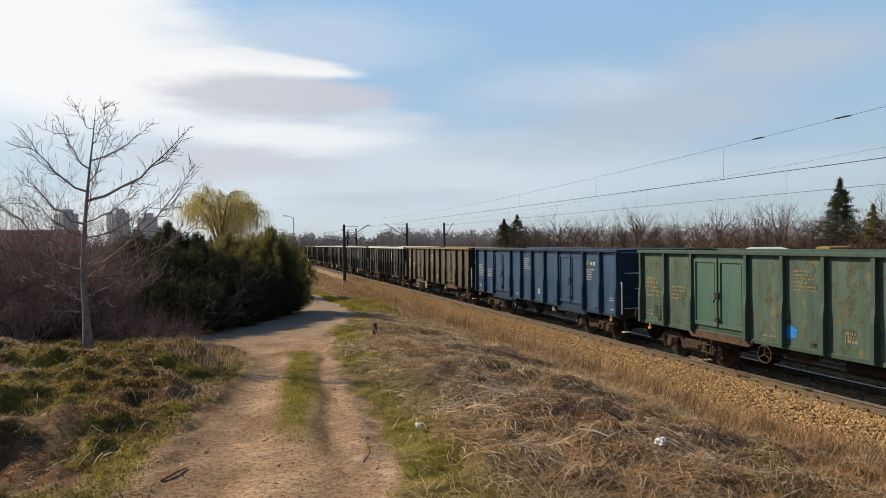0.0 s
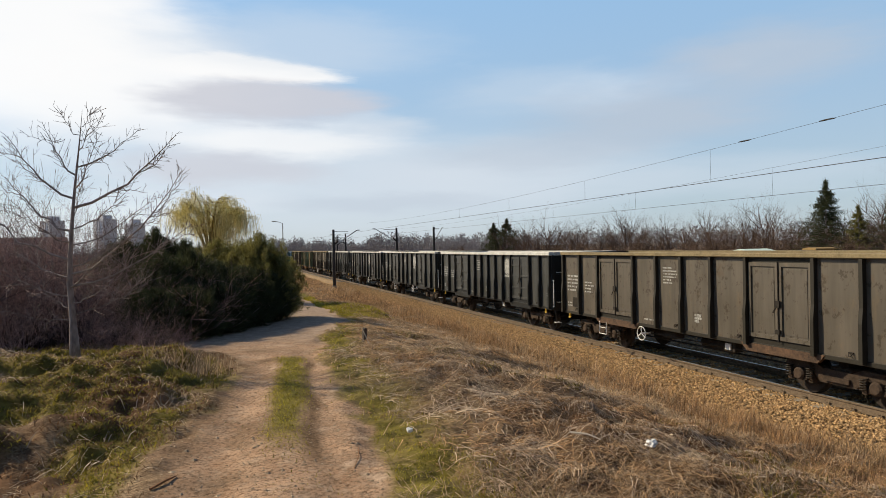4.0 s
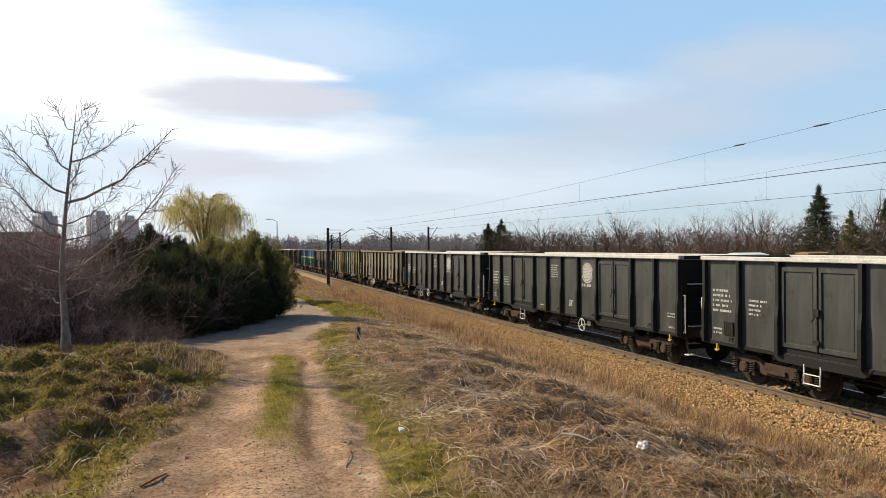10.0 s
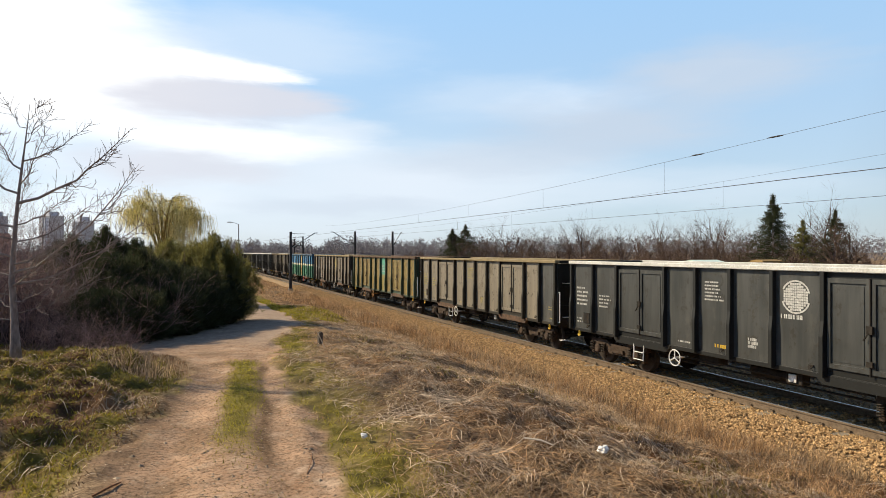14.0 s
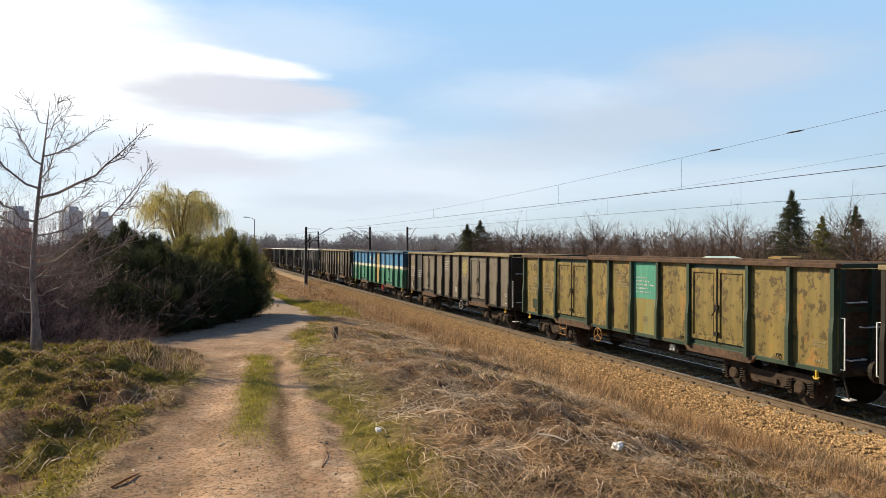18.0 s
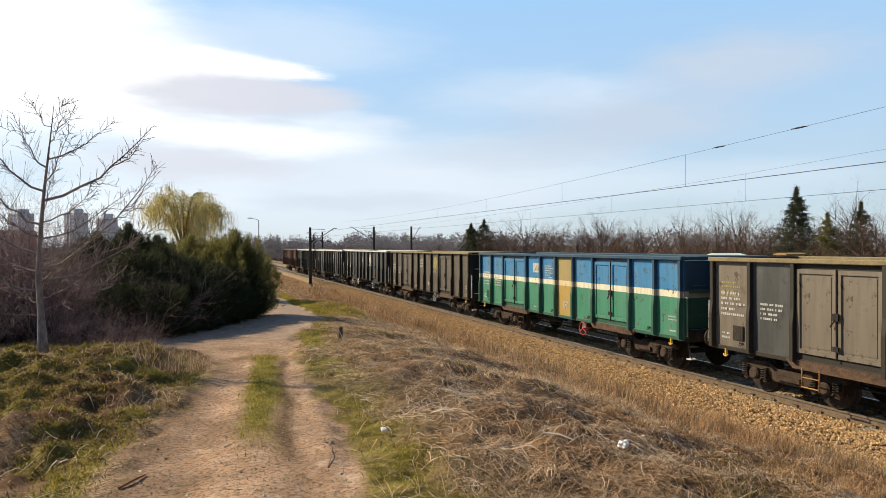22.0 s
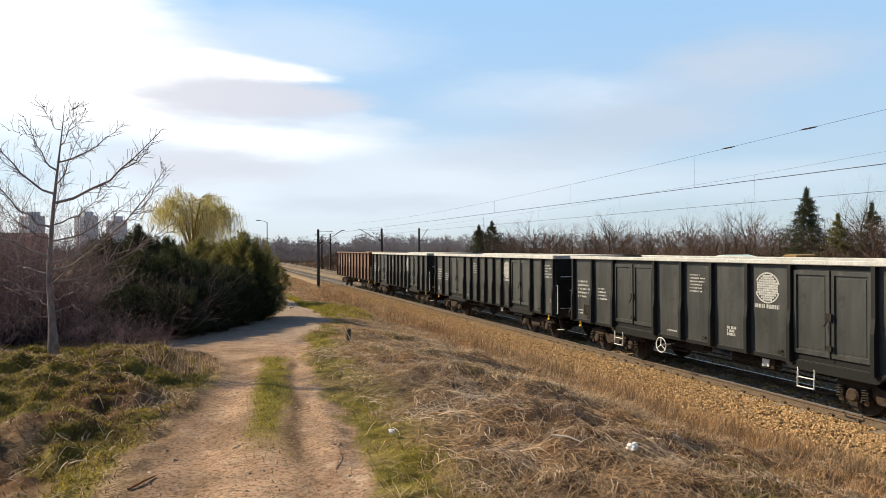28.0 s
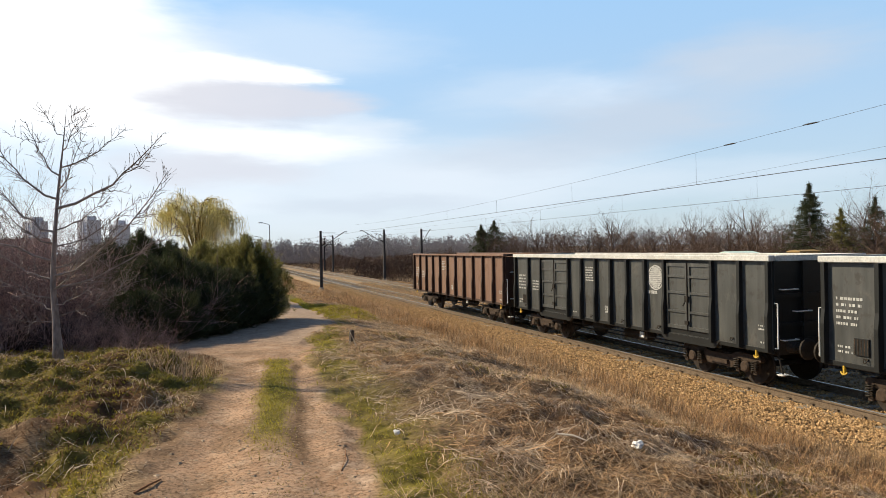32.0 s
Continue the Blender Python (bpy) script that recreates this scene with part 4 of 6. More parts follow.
    part("air_tank", shared("tank", lambda: Shape().tube([(-0.55, -1.2, 0.66), (-0.55, -1.1, 0.66), (-0.55, 0.0, 0.66), (-0.55, 0.1, 0.66)], [0.10, 0.2, 0.2, 0.10], 14).mesh("air_tank")), M_STEEL, w)
    part("brake_rod", shared("rod", lambda: Shape().tube([(-0.7, -3.4, 0.52), (-0.7, 3.4, 0.52)], 0.025, 6).mesh("brake_rod")), M_STEEL, w)
    part("air_pipe", shared("pipe", lambda: Shape().tube([(-1.1, -3.2, 0.72), (-1.1, 2.8, 0.72)], 0.02, 6).mesh("air_pipe")), M_STEEL, w)
    part("brake_box", shared("gear", lambda: Shape().box(-1.15, -1.7, 0.62, -0.9, -1.3, 0.90, 0.02).mesh("brake_box")), M_STEEL, w)
    part("valve_box", shared("gear2", lambda: Shape().box(-1.1, 0.6, 0.66, -0.8, 1.25, 0.90, 0.02).mesh("valve_box")), M_STEEL, w)
    part("brake_cylinder", shared("gear3", lambda: Shape().tube([(-1.0, 2.0, 0.75), (-0.3, 2.0, 0.75)], 0.12, 10).mesh("brake_cylinder")), M_STEEL, w)
    part("brake_plate", shared("plate", lambda: Shape().box(-1.19, -1.58, 0.68, -1.152, -1.40, 0.84).mesh("brake_plate")), M_WHITE, w, "white brake change-over plate")
    for pos in step_frames:
        st = part("step_frame", shared("stepframe", lambda: Shape().tube([(-FACE - 0.03, -0.2, 0.86), (-FACE - 0.05, -0.2, 0.46), (-FACE - 0.05, 0.2, 0.46), (-FACE - 0.03, 0.2, 0.86)], 0.02, 6).tube([(-FACE - 0.04, -0.2, 0.66), (-FACE - 0.04, 0.2, 0.66)], 0.014, 5).mesh("step_frame")), step_mat or wheel_mat or M_WHITE, w)
        st.location = (0, HALF - pos, 0)
    if wheel_pos:
        hw = part("hand_wheel", shared("handwheel", lambda: Shape().ring((-FACE - 0.06, 0, 0.72), (1, 0, 0), 0.20, 0.016, 20).tube([(-FACE - 0.06, 0, 0.72), (-FACE - 0.06, 0, 0.94)], 0.014, 5).tube([(-FACE - 0.06, 0, 0.72), (-FACE - 0.06, 0.19, 0.61)], 0.014, 5).tube([(-FACE - 0.06, 0, 0.72), (-FACE - 0.06, -0.19, 0.61)], 0.014, 5).tube([(-FACE - 0.08, 0, 0.72), (-1.0, 0, 0.72)], 0.025, 6).mesh("hand_wheel")), wheel_mat or M_WHITE, w)
        hw.location = (0, HALF - wheel_pos, 0)
    n = len(edges) - 1
    on_side("lettering", scribble(0.75, 0.62, 5, seed * 7 + 1), marks, w, 0.28, 1.75)
    on_side("lettering", scribble(0.62, 0.42, 4, seed * 7 + 2), marks, w, edges[1] + 0.25, 1.75)
    on_side("lettering", scribble(0.35, 0.2, 2, seed * 7 + 3), marks, w, 0.3, 1.2)
    mid = edges[4] + 0.2 if kind != "panel" else edges[4] + 0.25
    on_side("lettering", scribble(0.62, 0.5, 6, seed * 7 + 4), marks, w, mid, 2.25)
    on_side("lettering", scribble(0.30, 0.24, 3, seed * 7 + 5, 0.2), marks, w, edges[5] + 0.45, 1.28)
    on_side("lettering", scribble(0.45, 0.09, 1, seed * 7 + 6), marks, w, edges[4] - 0.65 if kind != "doorless" else 3.0, 1.14)
    on_side("lettering", scribble(0.38, 0.16, 2, seed * 7 + 7), marks, w, edges[n - 1] + 0.5, 1.42)
    on_side("lettering", scribble(0.42, 0.10, 1, seed * 7 + 8), marks, w, edges[n - 1] + 0.55, 1.12)
    if emblem:
        pos = edges[6] + 0.52 if kind == "panel" else edges[8] + 0.42
        on_side("emblem", shared("emblem", lambda: emblem_mesh(0.29)), emblem, w, pos, 2.48, "faded round emblem")
        on_side("lettering", scribble(0.7, 0.1, 1, seed * 7 + 9, 0.1), emblem, w, pos - 0.35, 2.02)
    for y in (-4.5, 4.5):
        WHEELS.extend(bogie(w, y))
    return w


M_SILL = mottled("rusty_sill", (0.035, 0.024, 0.018), (0.13, 0.075, 0.045), 4.0, 0.8)
BLACK = wagon_paint("black_wagon_paint", (0.040, 0.043, 0.043), (0.070, 0.072, 0.070), (0.085, 0.077, 0.066), -0.02, 0.36, scuff=0.35, bright=(0.13, 0.125, 0.11))
BLACKPOST = plain("black_post_paint", (0.018, 0.019, 0.019), 0.42)
CHALK = mottled("chalky_white_chord", (0.42, 0.42, 0.40), (0.66, 0.66, 0.63), 2.5, 0.7)
BLUE = wagon_paint("blue_wagon_paint", (0.024, 0.060, 0.135), (0.045, 0.095, 0.185), (0.06, 0.08, 0.11), -0.04, 0.38, scuff=0.3, bright=(0.09, 0.14, 0.21))
BLUEPOST = plain("blue_post_paint", (0.02, 0.045, 0.085), 0.42)
TEAL = wagon_paint("peeling_green_paint", (0.038, 0.080, 0.064), (0.078, 0.125, 0.096), (0.11, 0.085, 0.030), 0.04, 0.6, blotch=1.5, scuff=0.6, bright=(0.27, 0.19, 0.035))
TEALDOOR = wagon_paint("green_door_paint", (0.05, 0.115, 0.09), (0.078, 0.145, 0.112), (0.14, 0.10, 0.05), -0.05, 0.5)
TEALPOST = wagon_paint("green_post_paint", (0.03, 0.065, 0.05), (0.05, 0.09, 0.07), (0.12, 0.08, 0.04), 0.0, 0.55)
OLIVE = wagon_paint("olive_brown_paint", (0.082, 0.070, 0.054), (0.12, 0.10, 0.078), (0.09, 0.06, 0.036), 0.02, 0.5, scuff=0.4, bright=(0.17, 0.12, 0.07))
# Olive posts painted near black to stand for their shaded flanks.
OLIVEPOSTSHADE = plain("olive_post_shaded", (0.022, 0.019, 0.014), 0.6)
OLIVECHORD = mottled("olive_chord", (0.15, 0.115, 0.06), (0.28, 0.22, 0.12), 2.0, 0.7)
GREYGOLD = wagon_paint("grey_ochre_paint", (0.165, 0.145, 0.112), (0.235, 0.20, 0.153), (0.11, 0.085, 0.055), 0.05, 0.5, scuff=0.25, bright=(0.30, 0.22, 0.09))
OCHRE = wagon_paint("ochre_flaking_paint", (0.15, 0.112, 0.030), (0.26, 0.185, 0.048), (0.12, 0.075, 0.026), 0.06, 0.6, blotch=1.9, scuff=0.8, bright=(0.40, 0.19, 0.04))
# Green posts, darkened in colour because their flanks lie in shade.
OCHREPOSTSHADE = wagon_paint("green_edge_shaded", (0.018, 0.042, 0.027), (0.04, 0.06, 0.034), (0.06, 0.042, 0.016), 0.05, 0.6)
SIGNGREEN = wagon_paint("sea_green_panel", (0.10, 0.34, 0.24), (0.14, 0.38, 0.27), (0.30, 0.24, 0.08), -0.02, 0.5, bands=[(0.5, (0.23, 0.17, 0.04)), (1.98, (0.06, 0.27, 0.19))])
TAUPE = wagon_paint("grey_brown_paint", (0.135, 0.112, 0.086), (0.19, 0.157, 0.118), (0.10, 0.062, 0.036), 0.03, 0.55, scuff=0.2, bright=(0.22, 0.16, 0.10))
# Taupe posts, with the shade of their flanks in the colour.
TAUPEPOSTSHADE = plain("taupe_post_shaded", (0.032, 0.027, 0.021), 0.6)
STRIPE = wagon_paint("blue_green_stripe", (0, 0, 0), (0.17, 0.24, 0.22), (0.16, 0.12, 0.07), -0.03, 0.45, bands=[(0.5, (0.045, 0.225, 0.135)), (2.03, (0.78, 0.72, 0.54)), (2.20, (0.035, 0.20, 0.42))], scuff=0.25, bright=(0.20, 0.25, 0.22))
OCHREPANEL = wagon_paint("ochre_panel", (0.36, 0.24, 0.06), (0.42, 0.30, 0.09), (0.20, 0.12, 0.05), 0.0, 0.6, bands=[(0.5, (0.38, 0.25, 0.06)), (2.03, (0.62, 0.50, 0.30)), (2.20, (0.30, 0.24, 0.10))])
# Same stripes as the sheets, dimmed for shade on the post flanks.
STRIPEPOSTSHADE = wagon_paint("stripe_post_shaded", (0, 0, 0), (0.06, 0.08, 0.08), (0.10, 0.08, 0.05), -0.03, 0.5, bands=[(0.5, (0.022, 0.095, 0.062)), (2.03, (0.36, 0.33, 0.25)), (2.20, (0.015, 0.06, 0.11))])
RUST = wagon_paint("rust_brown_paint", (0.16, 0.085, 0.055), (0.22, 0.125, 0.085), (0.13, 0.06, 0.03), 0.04, 0.65)
RUSTPOST = plain("rust_post_paint", (0.045, 0.024, 0.017), 0.7)
SLATE = wagon_paint("slate_wagon_paint", (0.050, 0.053, 0.052), (0.085, 0.087, 0.084), (0.11, 0.10, 0.09), 0.0, 0.42, scuff=0.4, bright=(0.17, 0.16, 0.15))
GREYWHEEL = plain("grey_hand_wheel", (0.35, 0.34, 0.32))
REDWHEEL = plain("red_hand_wheel", (0.45, 0.06, 0.05))
RUSTYSTEP = plain("rusty_orange_paint", (0.34, 0.17, 0.05))
TRAIN = [
    freight_wagon(0, "peeling green open wagon with ochre rust patches", "panel", TEAL, TEALPOST, TEALPOST, TEALDOOR, 0, None, M_LETTERDIM, (2.9,), 4.9, M_SILL),
    freight_wagon(1, "dark blue open wagon with panelled double doors", "panel", BLUE, BLUEPOST, BLUEPOST, None, 1, None, M_LETTER, (3.3,), 4.7, BLUEPOST),
    freight_wagon(2, "dirty olive-brown open wagon with panelled doors", "panel", OLIVE, OLIVEPOSTSHADE, OLIVECHORD, None, 2, None, M_LETTER, (2.6,), 4.7),
    freight_wagon(3, "black open wagon with ribbed doors and white rim", "ribbed", BLACK, BLACKPOST, CHALK, None, 4, M_LETTER, M_LETTER, (), 0, None, 0.13),
    freight_wagon(4, "black open wagon with white rim and pale emblem", "panel", BLACK, BLACKPOST, CHALK, None, 5, M_LETTER, M_LETTER, (3.2,), 7.85),
    freight_wagon(5, "black open wagon with white rim and pale emblem", "panel", BLACK, BLACKPOST, CHALK, None, 7, M_LETTER, M_LETTER, (3.3,), 7.9),
    freight_wagon(6, "black open wagon with white rim and white hand wheel", "panel", BLACK, BLACKPOST, CHALK, None, 8, M_LETTER, M_LETTER, (3.3,), 4.72),
    freight_wagon(7, "faded grey and ochre open wagon", "panel", GREYGOLD, OLIVEPOSTSHADE, OLIVECHORD, None, 10, None, M_LETTERY, (3.85,), 4.5, panels=((9, SLATE),)),
    freight_wagon(8, "flaking ochre open wagon with green posts", "panel", OCHRE, OCHREPOSTSHADE, M_SILL, None, 11, None, M_LETTERDIM, (2.8,), 4.87, RUSTYSTEP, panels=((5, SIGNGREEN),)),
    freight_wagon(9, "grey-brown open wagon with faded emblem", "panel", TAUPE, TAUPEPOSTSHADE, OLIVECHORD, None, 13, M_LETTERY, M_LETTER, (2.75,), 7.87, GREYWHEEL, panels=((1, SLATE),), step_mat=RUSTYSTEP),
    freight_wagon(10, "blue and green open wagon with a cream stripe", "panel", STRIPE, STRIPEPOSTSHADE, STRIPEPOSTSHADE, None, 15, None, M_LETTER, (3.9,), 8.26, REDWHEEL, panels=((5, OCHREPANEL),), step_mat=M_SILL),
    freight_wagon(11, "olive-brown open wagon with a pale yellow emblem", "panel", OLIVE, OLIVEPOSTSHADE, OLIVECHORD, None, 16, M_LETTERY, M_LETTER, (), 8.2, GREYWHEEL),
    freight_wagon(12, "black open wagon with white steps and emblem", "panel", BLACK, BLACKPOST, CHALK, None, 17, M_LETTER, M_LETTER, (2.62, 9.2), 4.6),
    freight_wagon(13, "black open wagon with broad white rim and worn lettering", "narrow", SLATE, BLACKPOST, CHALK, None, 19, M_LETTER, M_LETTER, (), 0, None, 0.13),
    freight_wagon(14, "scratched slate-black wagon with ribbed doors", "ribbed", SLATE, BLACKPOST, CHALK, None, 20, M_LETTER, M_LETTER, (), 0, None, 0.13),
    freight_wagon(15, "rust-brown open wagon without doors, last of the train", "doorless", RUST, RUSTPOST, RUST, None, 22, None, M_LETTER, (), 0),
]
on_side("lettering", scribble(0.8, 0.5, 5, 91, 0.62), M_LETTER, TRAIN[8], LAYOUT["panel"][0][5] + 0.15, 2.15)
g = on_side("name_panel", Shape().box(-0.002, 0.2, 0.0, 0.002, 0.9, 0.34), M_LETTER, TRAIN[10], 5.5 - 0.9, 2.42, "white sign with green strokes")
g2 = part("name_strokes", Shape().prism([(0.28, 0.06), (0.5, 0.28), (0.56, 0.28), (0.36, 0.06)], "x", -0.003, 0.003).prism([(0.5, 0.08), (0.62, 0.2), (0.8, 0.2), (0.8, 0.16), (0.65, 0.16), (0.57, 0.08)], "x", -0.003, 0.003), M_GREEN, g, "green strokes")
g2.location = (0.004, 0, 0)
on_side("lettering", scribble(0.85, 0.52, 5, 92), M_LETTER, TRAIN[13], 11.85, 2.3)
on_side("lettering", scribble(0.6, 0.42, 5, 93), M_LETTER, TRAIN[1], 9.35 + 1.45, 2.05)
n1 = on_side("name_panel", Shape().prism([(0.0, 0.0), (0.12, 0.16), (0.24, 0.16), (0.14, 0.0)], "x", -0.002, 0.002), M_GREEN, TRAIN[1], 10.8, 2.56, "small green emblem")
on_side("lettering", scribble(0.5, 0.15, 1, 94, 0.2), M_LETTER, TRAIN[1], 11.08, 2.56)
on_side("lettering", scribble(0.5, 0.1, 1, 95, 0.2), M_YELLOW, TRAIN[6], 6.0, 1.16)
on_side("lettering", scribble(0.6, 0.4, 4, 96), M_LETTERY, TRAIN[9], 0.3, 2.2)
for pos, z0, z1, lean in ((11.55, 1.5, 2.45, 0.12), (11.7, 1.9, 2.3, 0.06), (9.9, 2.05, 2.5, -0.1)):
    on_side("scratch", Shape().prism([(0, 0), (0.05, 0), (0.04 + lean, z1 - z0), (lean, z1 - z0)], "x", -0.002, 0.002), M_LETTER, TRAIN[9], pos, z0, "white scratch on the paint")
SPRAY = plain("blue_spray_paint", (0.03, 0.22, 0.62), 0.5)
dab = Shape()
for i in range(9):
    a, q = i * 2.4, 0.05 * math.sqrt(i)
    dab.prism([(q * math.cos(a) + 0.085 * math.cos(u * 0.7854) * (1 - 0.05 * i), q * math.sin(a) + 0.075 * math.sin(u * 0.7854) * (1 - 0.05 * i)) for u in range(8)], "x", -0.001 - 0.0002 * i, 0.001 + 0.0002 * i)
on_side("spray_mark", dab, SPRAY, TRAIN[0], 5.62, 1.32, "blue spray-paint dab")
SPEED = 5.887
DRIFT = [(0, 0.10), (1, 0.08), (3, -0.12), (5.5, -0.34), (8, -0.39), (10.5, -0.33), (13, -0.26), (17, -0.16), (19, -0.02), (22.5, -0.01), (25, 0.09), (28, 0.17), (30, 0.24), (32, 0.06)]
TRAIN_Y = [10.60, 24.70, 38.60, 52.45, 66.40, 80.20, 94.12, 107.90, 121.70, 135.75, 149.68, 163.80, 177.70, 191.85, 206.05, 219.95]


def motions():
    """The train rolls towards the camera's right at a steady pace, its wheels turning."""
    for k, w in enumerate(TRAIN):
        y = TRAIN_Y[k]
        walk(w, [(t, pose(AXIS, y - SPEED * t + d, 0)) for t, d in DRIFT])
    for w, ax in WHEELS:
        walk(w, [(t * 0.1, pose(0, ax, 0.46, math.degrees(SPEED * t * 0.1 / 0.46))) for t in range(321)])


# ---- grasses ----
def blades(x, y, z, length, width, tilt, bend=0.5, az=None):
    """Bent blades of two quads each; tilt is the lean from upright, in radians."""
    n = len(x)
    az = rng.uniform(0, 6.283, n) if az is None else az
    d = np.stack([np.cos(az), np.sin(az), np.zeros(n)], -1)
    side = np.stack([-np.sin(az), np.cos(az), np.zeros(n)], -1) * (width / 2)[:, None]
    p0 = np.stack([x, y, z], -1)
    t2 = np.minimum(tilt + bend * rng.uniform(0.3, 1.2, n), 1.75)
    up = np.array([0, 0, 1.0])
    p1 = p0 + (d * np.sin(tilt)[:, None] + up * np.cos(tilt)[:, None]) * (length * 0.55)[:, None]
    p2 = p1 + (d * np.sin(t2)[:, None] + up * np.cos(t2)[:, None]) * (length * 0.45)[:, None]
    v = np.stack([p0 - side, p0 + side, p1 - side * 0.8, p1 + side * 0.8, p2 - side * 0.15, p2 + side * 0.15], 1)
    f = np.array([(0, 1, 3, 2), (2, 3, 5, 4)])[None] + 6 * np.arange(n)[:, None, None]
    return v.reshape(-1, 3), f.reshape(-1, 4)


def sow(n, x0, x1, y0, y1, power=1.6):
    return rng.uniform(x0, x1, n), y0 + (y1 - y0) * rng.random(n) ** power


def turf(name, mat, label, n, area, keep, length, width, tilt, bend=0.5, lift=0.0, az=None):
    x, y = sow(n, *area)
    k = keep(x, y) > rng.random(n)
    x, y = x[k], y[k]
    m = len(x)
    v, f = blades(x, y, ground_z(x, y) + lift - 0.01, rng.uniform(*length, m), rng.uniform(*width, m) * (0.6 + y / 14), rng.uniform(*tilt, m), bend, None if az is None else rng.normal(az, 0.9, m))
    tagged(new(name, soup(name, v, f, mat)), label, "grass", kind="stuff")


def off_path(x, y):
    d, s = dirt_mask(x, y)
    return np.clip(1 - d * 1.3, 0, 1)


def verge(x, y):
    left, right, mid = rut_lines(y)
    return (x > right) * off_path(x, y)


FIELD = (1.3, 10.6, 4.2, 46.0)
turf("matted_dry_grass", M_STRAW, "matted pale dry grass lying on the verge", 130000, FIELD,
     lambda x, y: verge(x, y) * (1 - 0.9 * green_mask(x, y)) * (1 - 0.97 * step(3.2, 4.8, x) * (1 - step(6.6, 9.6, y))) * (0.10 + 0.90 * step(0.44, 0.54, 0.5 * wobble(x, y, 0.9, 21) + 0.5 * wobble(x, y, 2.4, 27))), (0.12, 0.36), (0.004, 0.008), (1.1, 1.6), 0.3, 0.03)
turf("rusty_grass", M_STRAWDARK, "reddish-brown withered grass on the verge", 60000, FIELD,
     lambda x, y: verge(x, y) * (1 - 0.92 * green_mask(x, y)) * (0.2 + 0.8 * step(0.4, 0.65, wobble(x, y, 1.5, 22))), (0.05, 0.16), (0.004, 0.008), (0.9, 1.6), 0.3)
turf("short_rusty_turf", M_STRAWDARK, "short reddish-brown dead turf", 70000, (3.2, 10.4, 4.2, 12.0, 1.2),
     lambda x, y: 0.25 + 0.75 * rust_shade_mask(x, y), (0.04, 0.13), (0.003, 0.007), (0.2, 1.3), 0.6)
# Bank growth: its dark green holds some painted shade.
turf("bank_greenery", M_SHADEMOSS, "low green growth on the bank, partly darkened to stand for shade", 170000, (-8.5, 0.2, 4.2, 19.0),
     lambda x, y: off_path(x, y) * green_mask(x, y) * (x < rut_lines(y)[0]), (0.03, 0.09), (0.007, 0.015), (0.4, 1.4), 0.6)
turf("fresh_grass", M_GREEN, "fresh green grass along the track", 170000, (0.0, 9.0, 4.2, 46.0),
     lambda x, y: off_path(x, y) * green_mask(x, y) * (x > rut_lines(y)[0]), (0.03, 0.09), (0.005, 0.011), (0.5, 1.4), 0.5)
turf("lawn_grass", M_GREEN, "bright green grass beside the far road", 30000, (4.4, 8.6, 27.0, 50.0, 1.0),
     lambda x, y: off_path(x, y) * step(0.3, 0.7, green_mask(x, y)), (0.08, 0.2), (0.006, 0.012), (0.1, 1.0), 0.6)
turf("track_strip_grass", M_GREEN, "green strip between the wheel ruts", 40000, (-0.1, 1.9, 5.6, 14.0, 1.0),
     lambda x, y: dirt_mask(x, y)[1], (0.02, 0.06), (0.004, 0.007), (0.2, 1.2), 0.6)
turf("bank_dry_grass", M_STRAW, "pale dry grass on the bank beside the track", 40000, (-8.5, 0.2, 4.5, 18.0),
     lambda x, y: off_path(x, y) * (x < rut_lines(y)[0] + 0.1) * (0.1 + 0.9 * step(0.45, 0.7, wobble(x, y, 1.2, 23))), (0.06, 0.2), (0.004, 0.009), (1.0, 1.6), 0.3, 0.02)
turf("bank_dead_leaves", M_STRAWDARK, "dark withered litter on the bank", 130000, (-8.5, 0.2, 4.5, 18.0),
     lambda x, y: off_path(x, y) * (x < rut_lines(y)[0] + 0.2) * (0.2 + 0.8 * step(0.4, 0.7, wobble(x, y, 0.8, 24))), (0.04, 0.12), (0.005, 0.010), (0.6, 1.5), 0.5)
turf("track_litter", M_STRAWDARK, "brown scraps of dead grass trodden into the track", 26000, (-1.3, 2.2, 4.3, 16.0, 1.3),
     lambda x, y: dirt_mask(x, y)[0] * step(0.50, 0.66, 0.5 * wobble(x, y, 0.8, 91) + 0.5 * wobble(x, y, 0.25, 92)), (0.02, 0.07), (0.004, 0.010), (1.2, 1.6), 0.2)
turf("track_green_bits", M_SHADEMOSS, "low green growth creeping into the track", 16000, (-1.3, 2.2, 4.3, 14.0, 1.3),
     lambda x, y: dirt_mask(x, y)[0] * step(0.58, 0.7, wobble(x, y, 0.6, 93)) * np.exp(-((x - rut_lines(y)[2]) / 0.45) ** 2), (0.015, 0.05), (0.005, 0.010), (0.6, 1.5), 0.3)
turf("tall_weeds", M_STRAWRED, "tall russet weeds along the foot of the ballast", 60000, (7.4, 11.1, 7.0, 60.0, 1.3),
     lambda x, y: np.exp(-((x - 9.5) / 0.85) ** 2) * (0.1 + 0.9 * step(0.35, 0.6, wobble(x, y, 1.4, 25))), (0.15, 0.5), (0.004, 0.008), (0.0, 0.7), 0.4)
turf("pale_stalks", M_STRAW, "upright pale dry stalks near the ballast", 26000, (8.2, 10.9, 7.0, 60.0, 1.5),
     lambda x, y: (0.1 + 0.9 * step(0.5, 0.62, wobble(x, y, 1.5, 26))) * np.exp(-((x - 9.8) / 0.7) ** 2), (0.2, 0.55), (0.004, 0.007), (0.1, 0.9), 0.4)
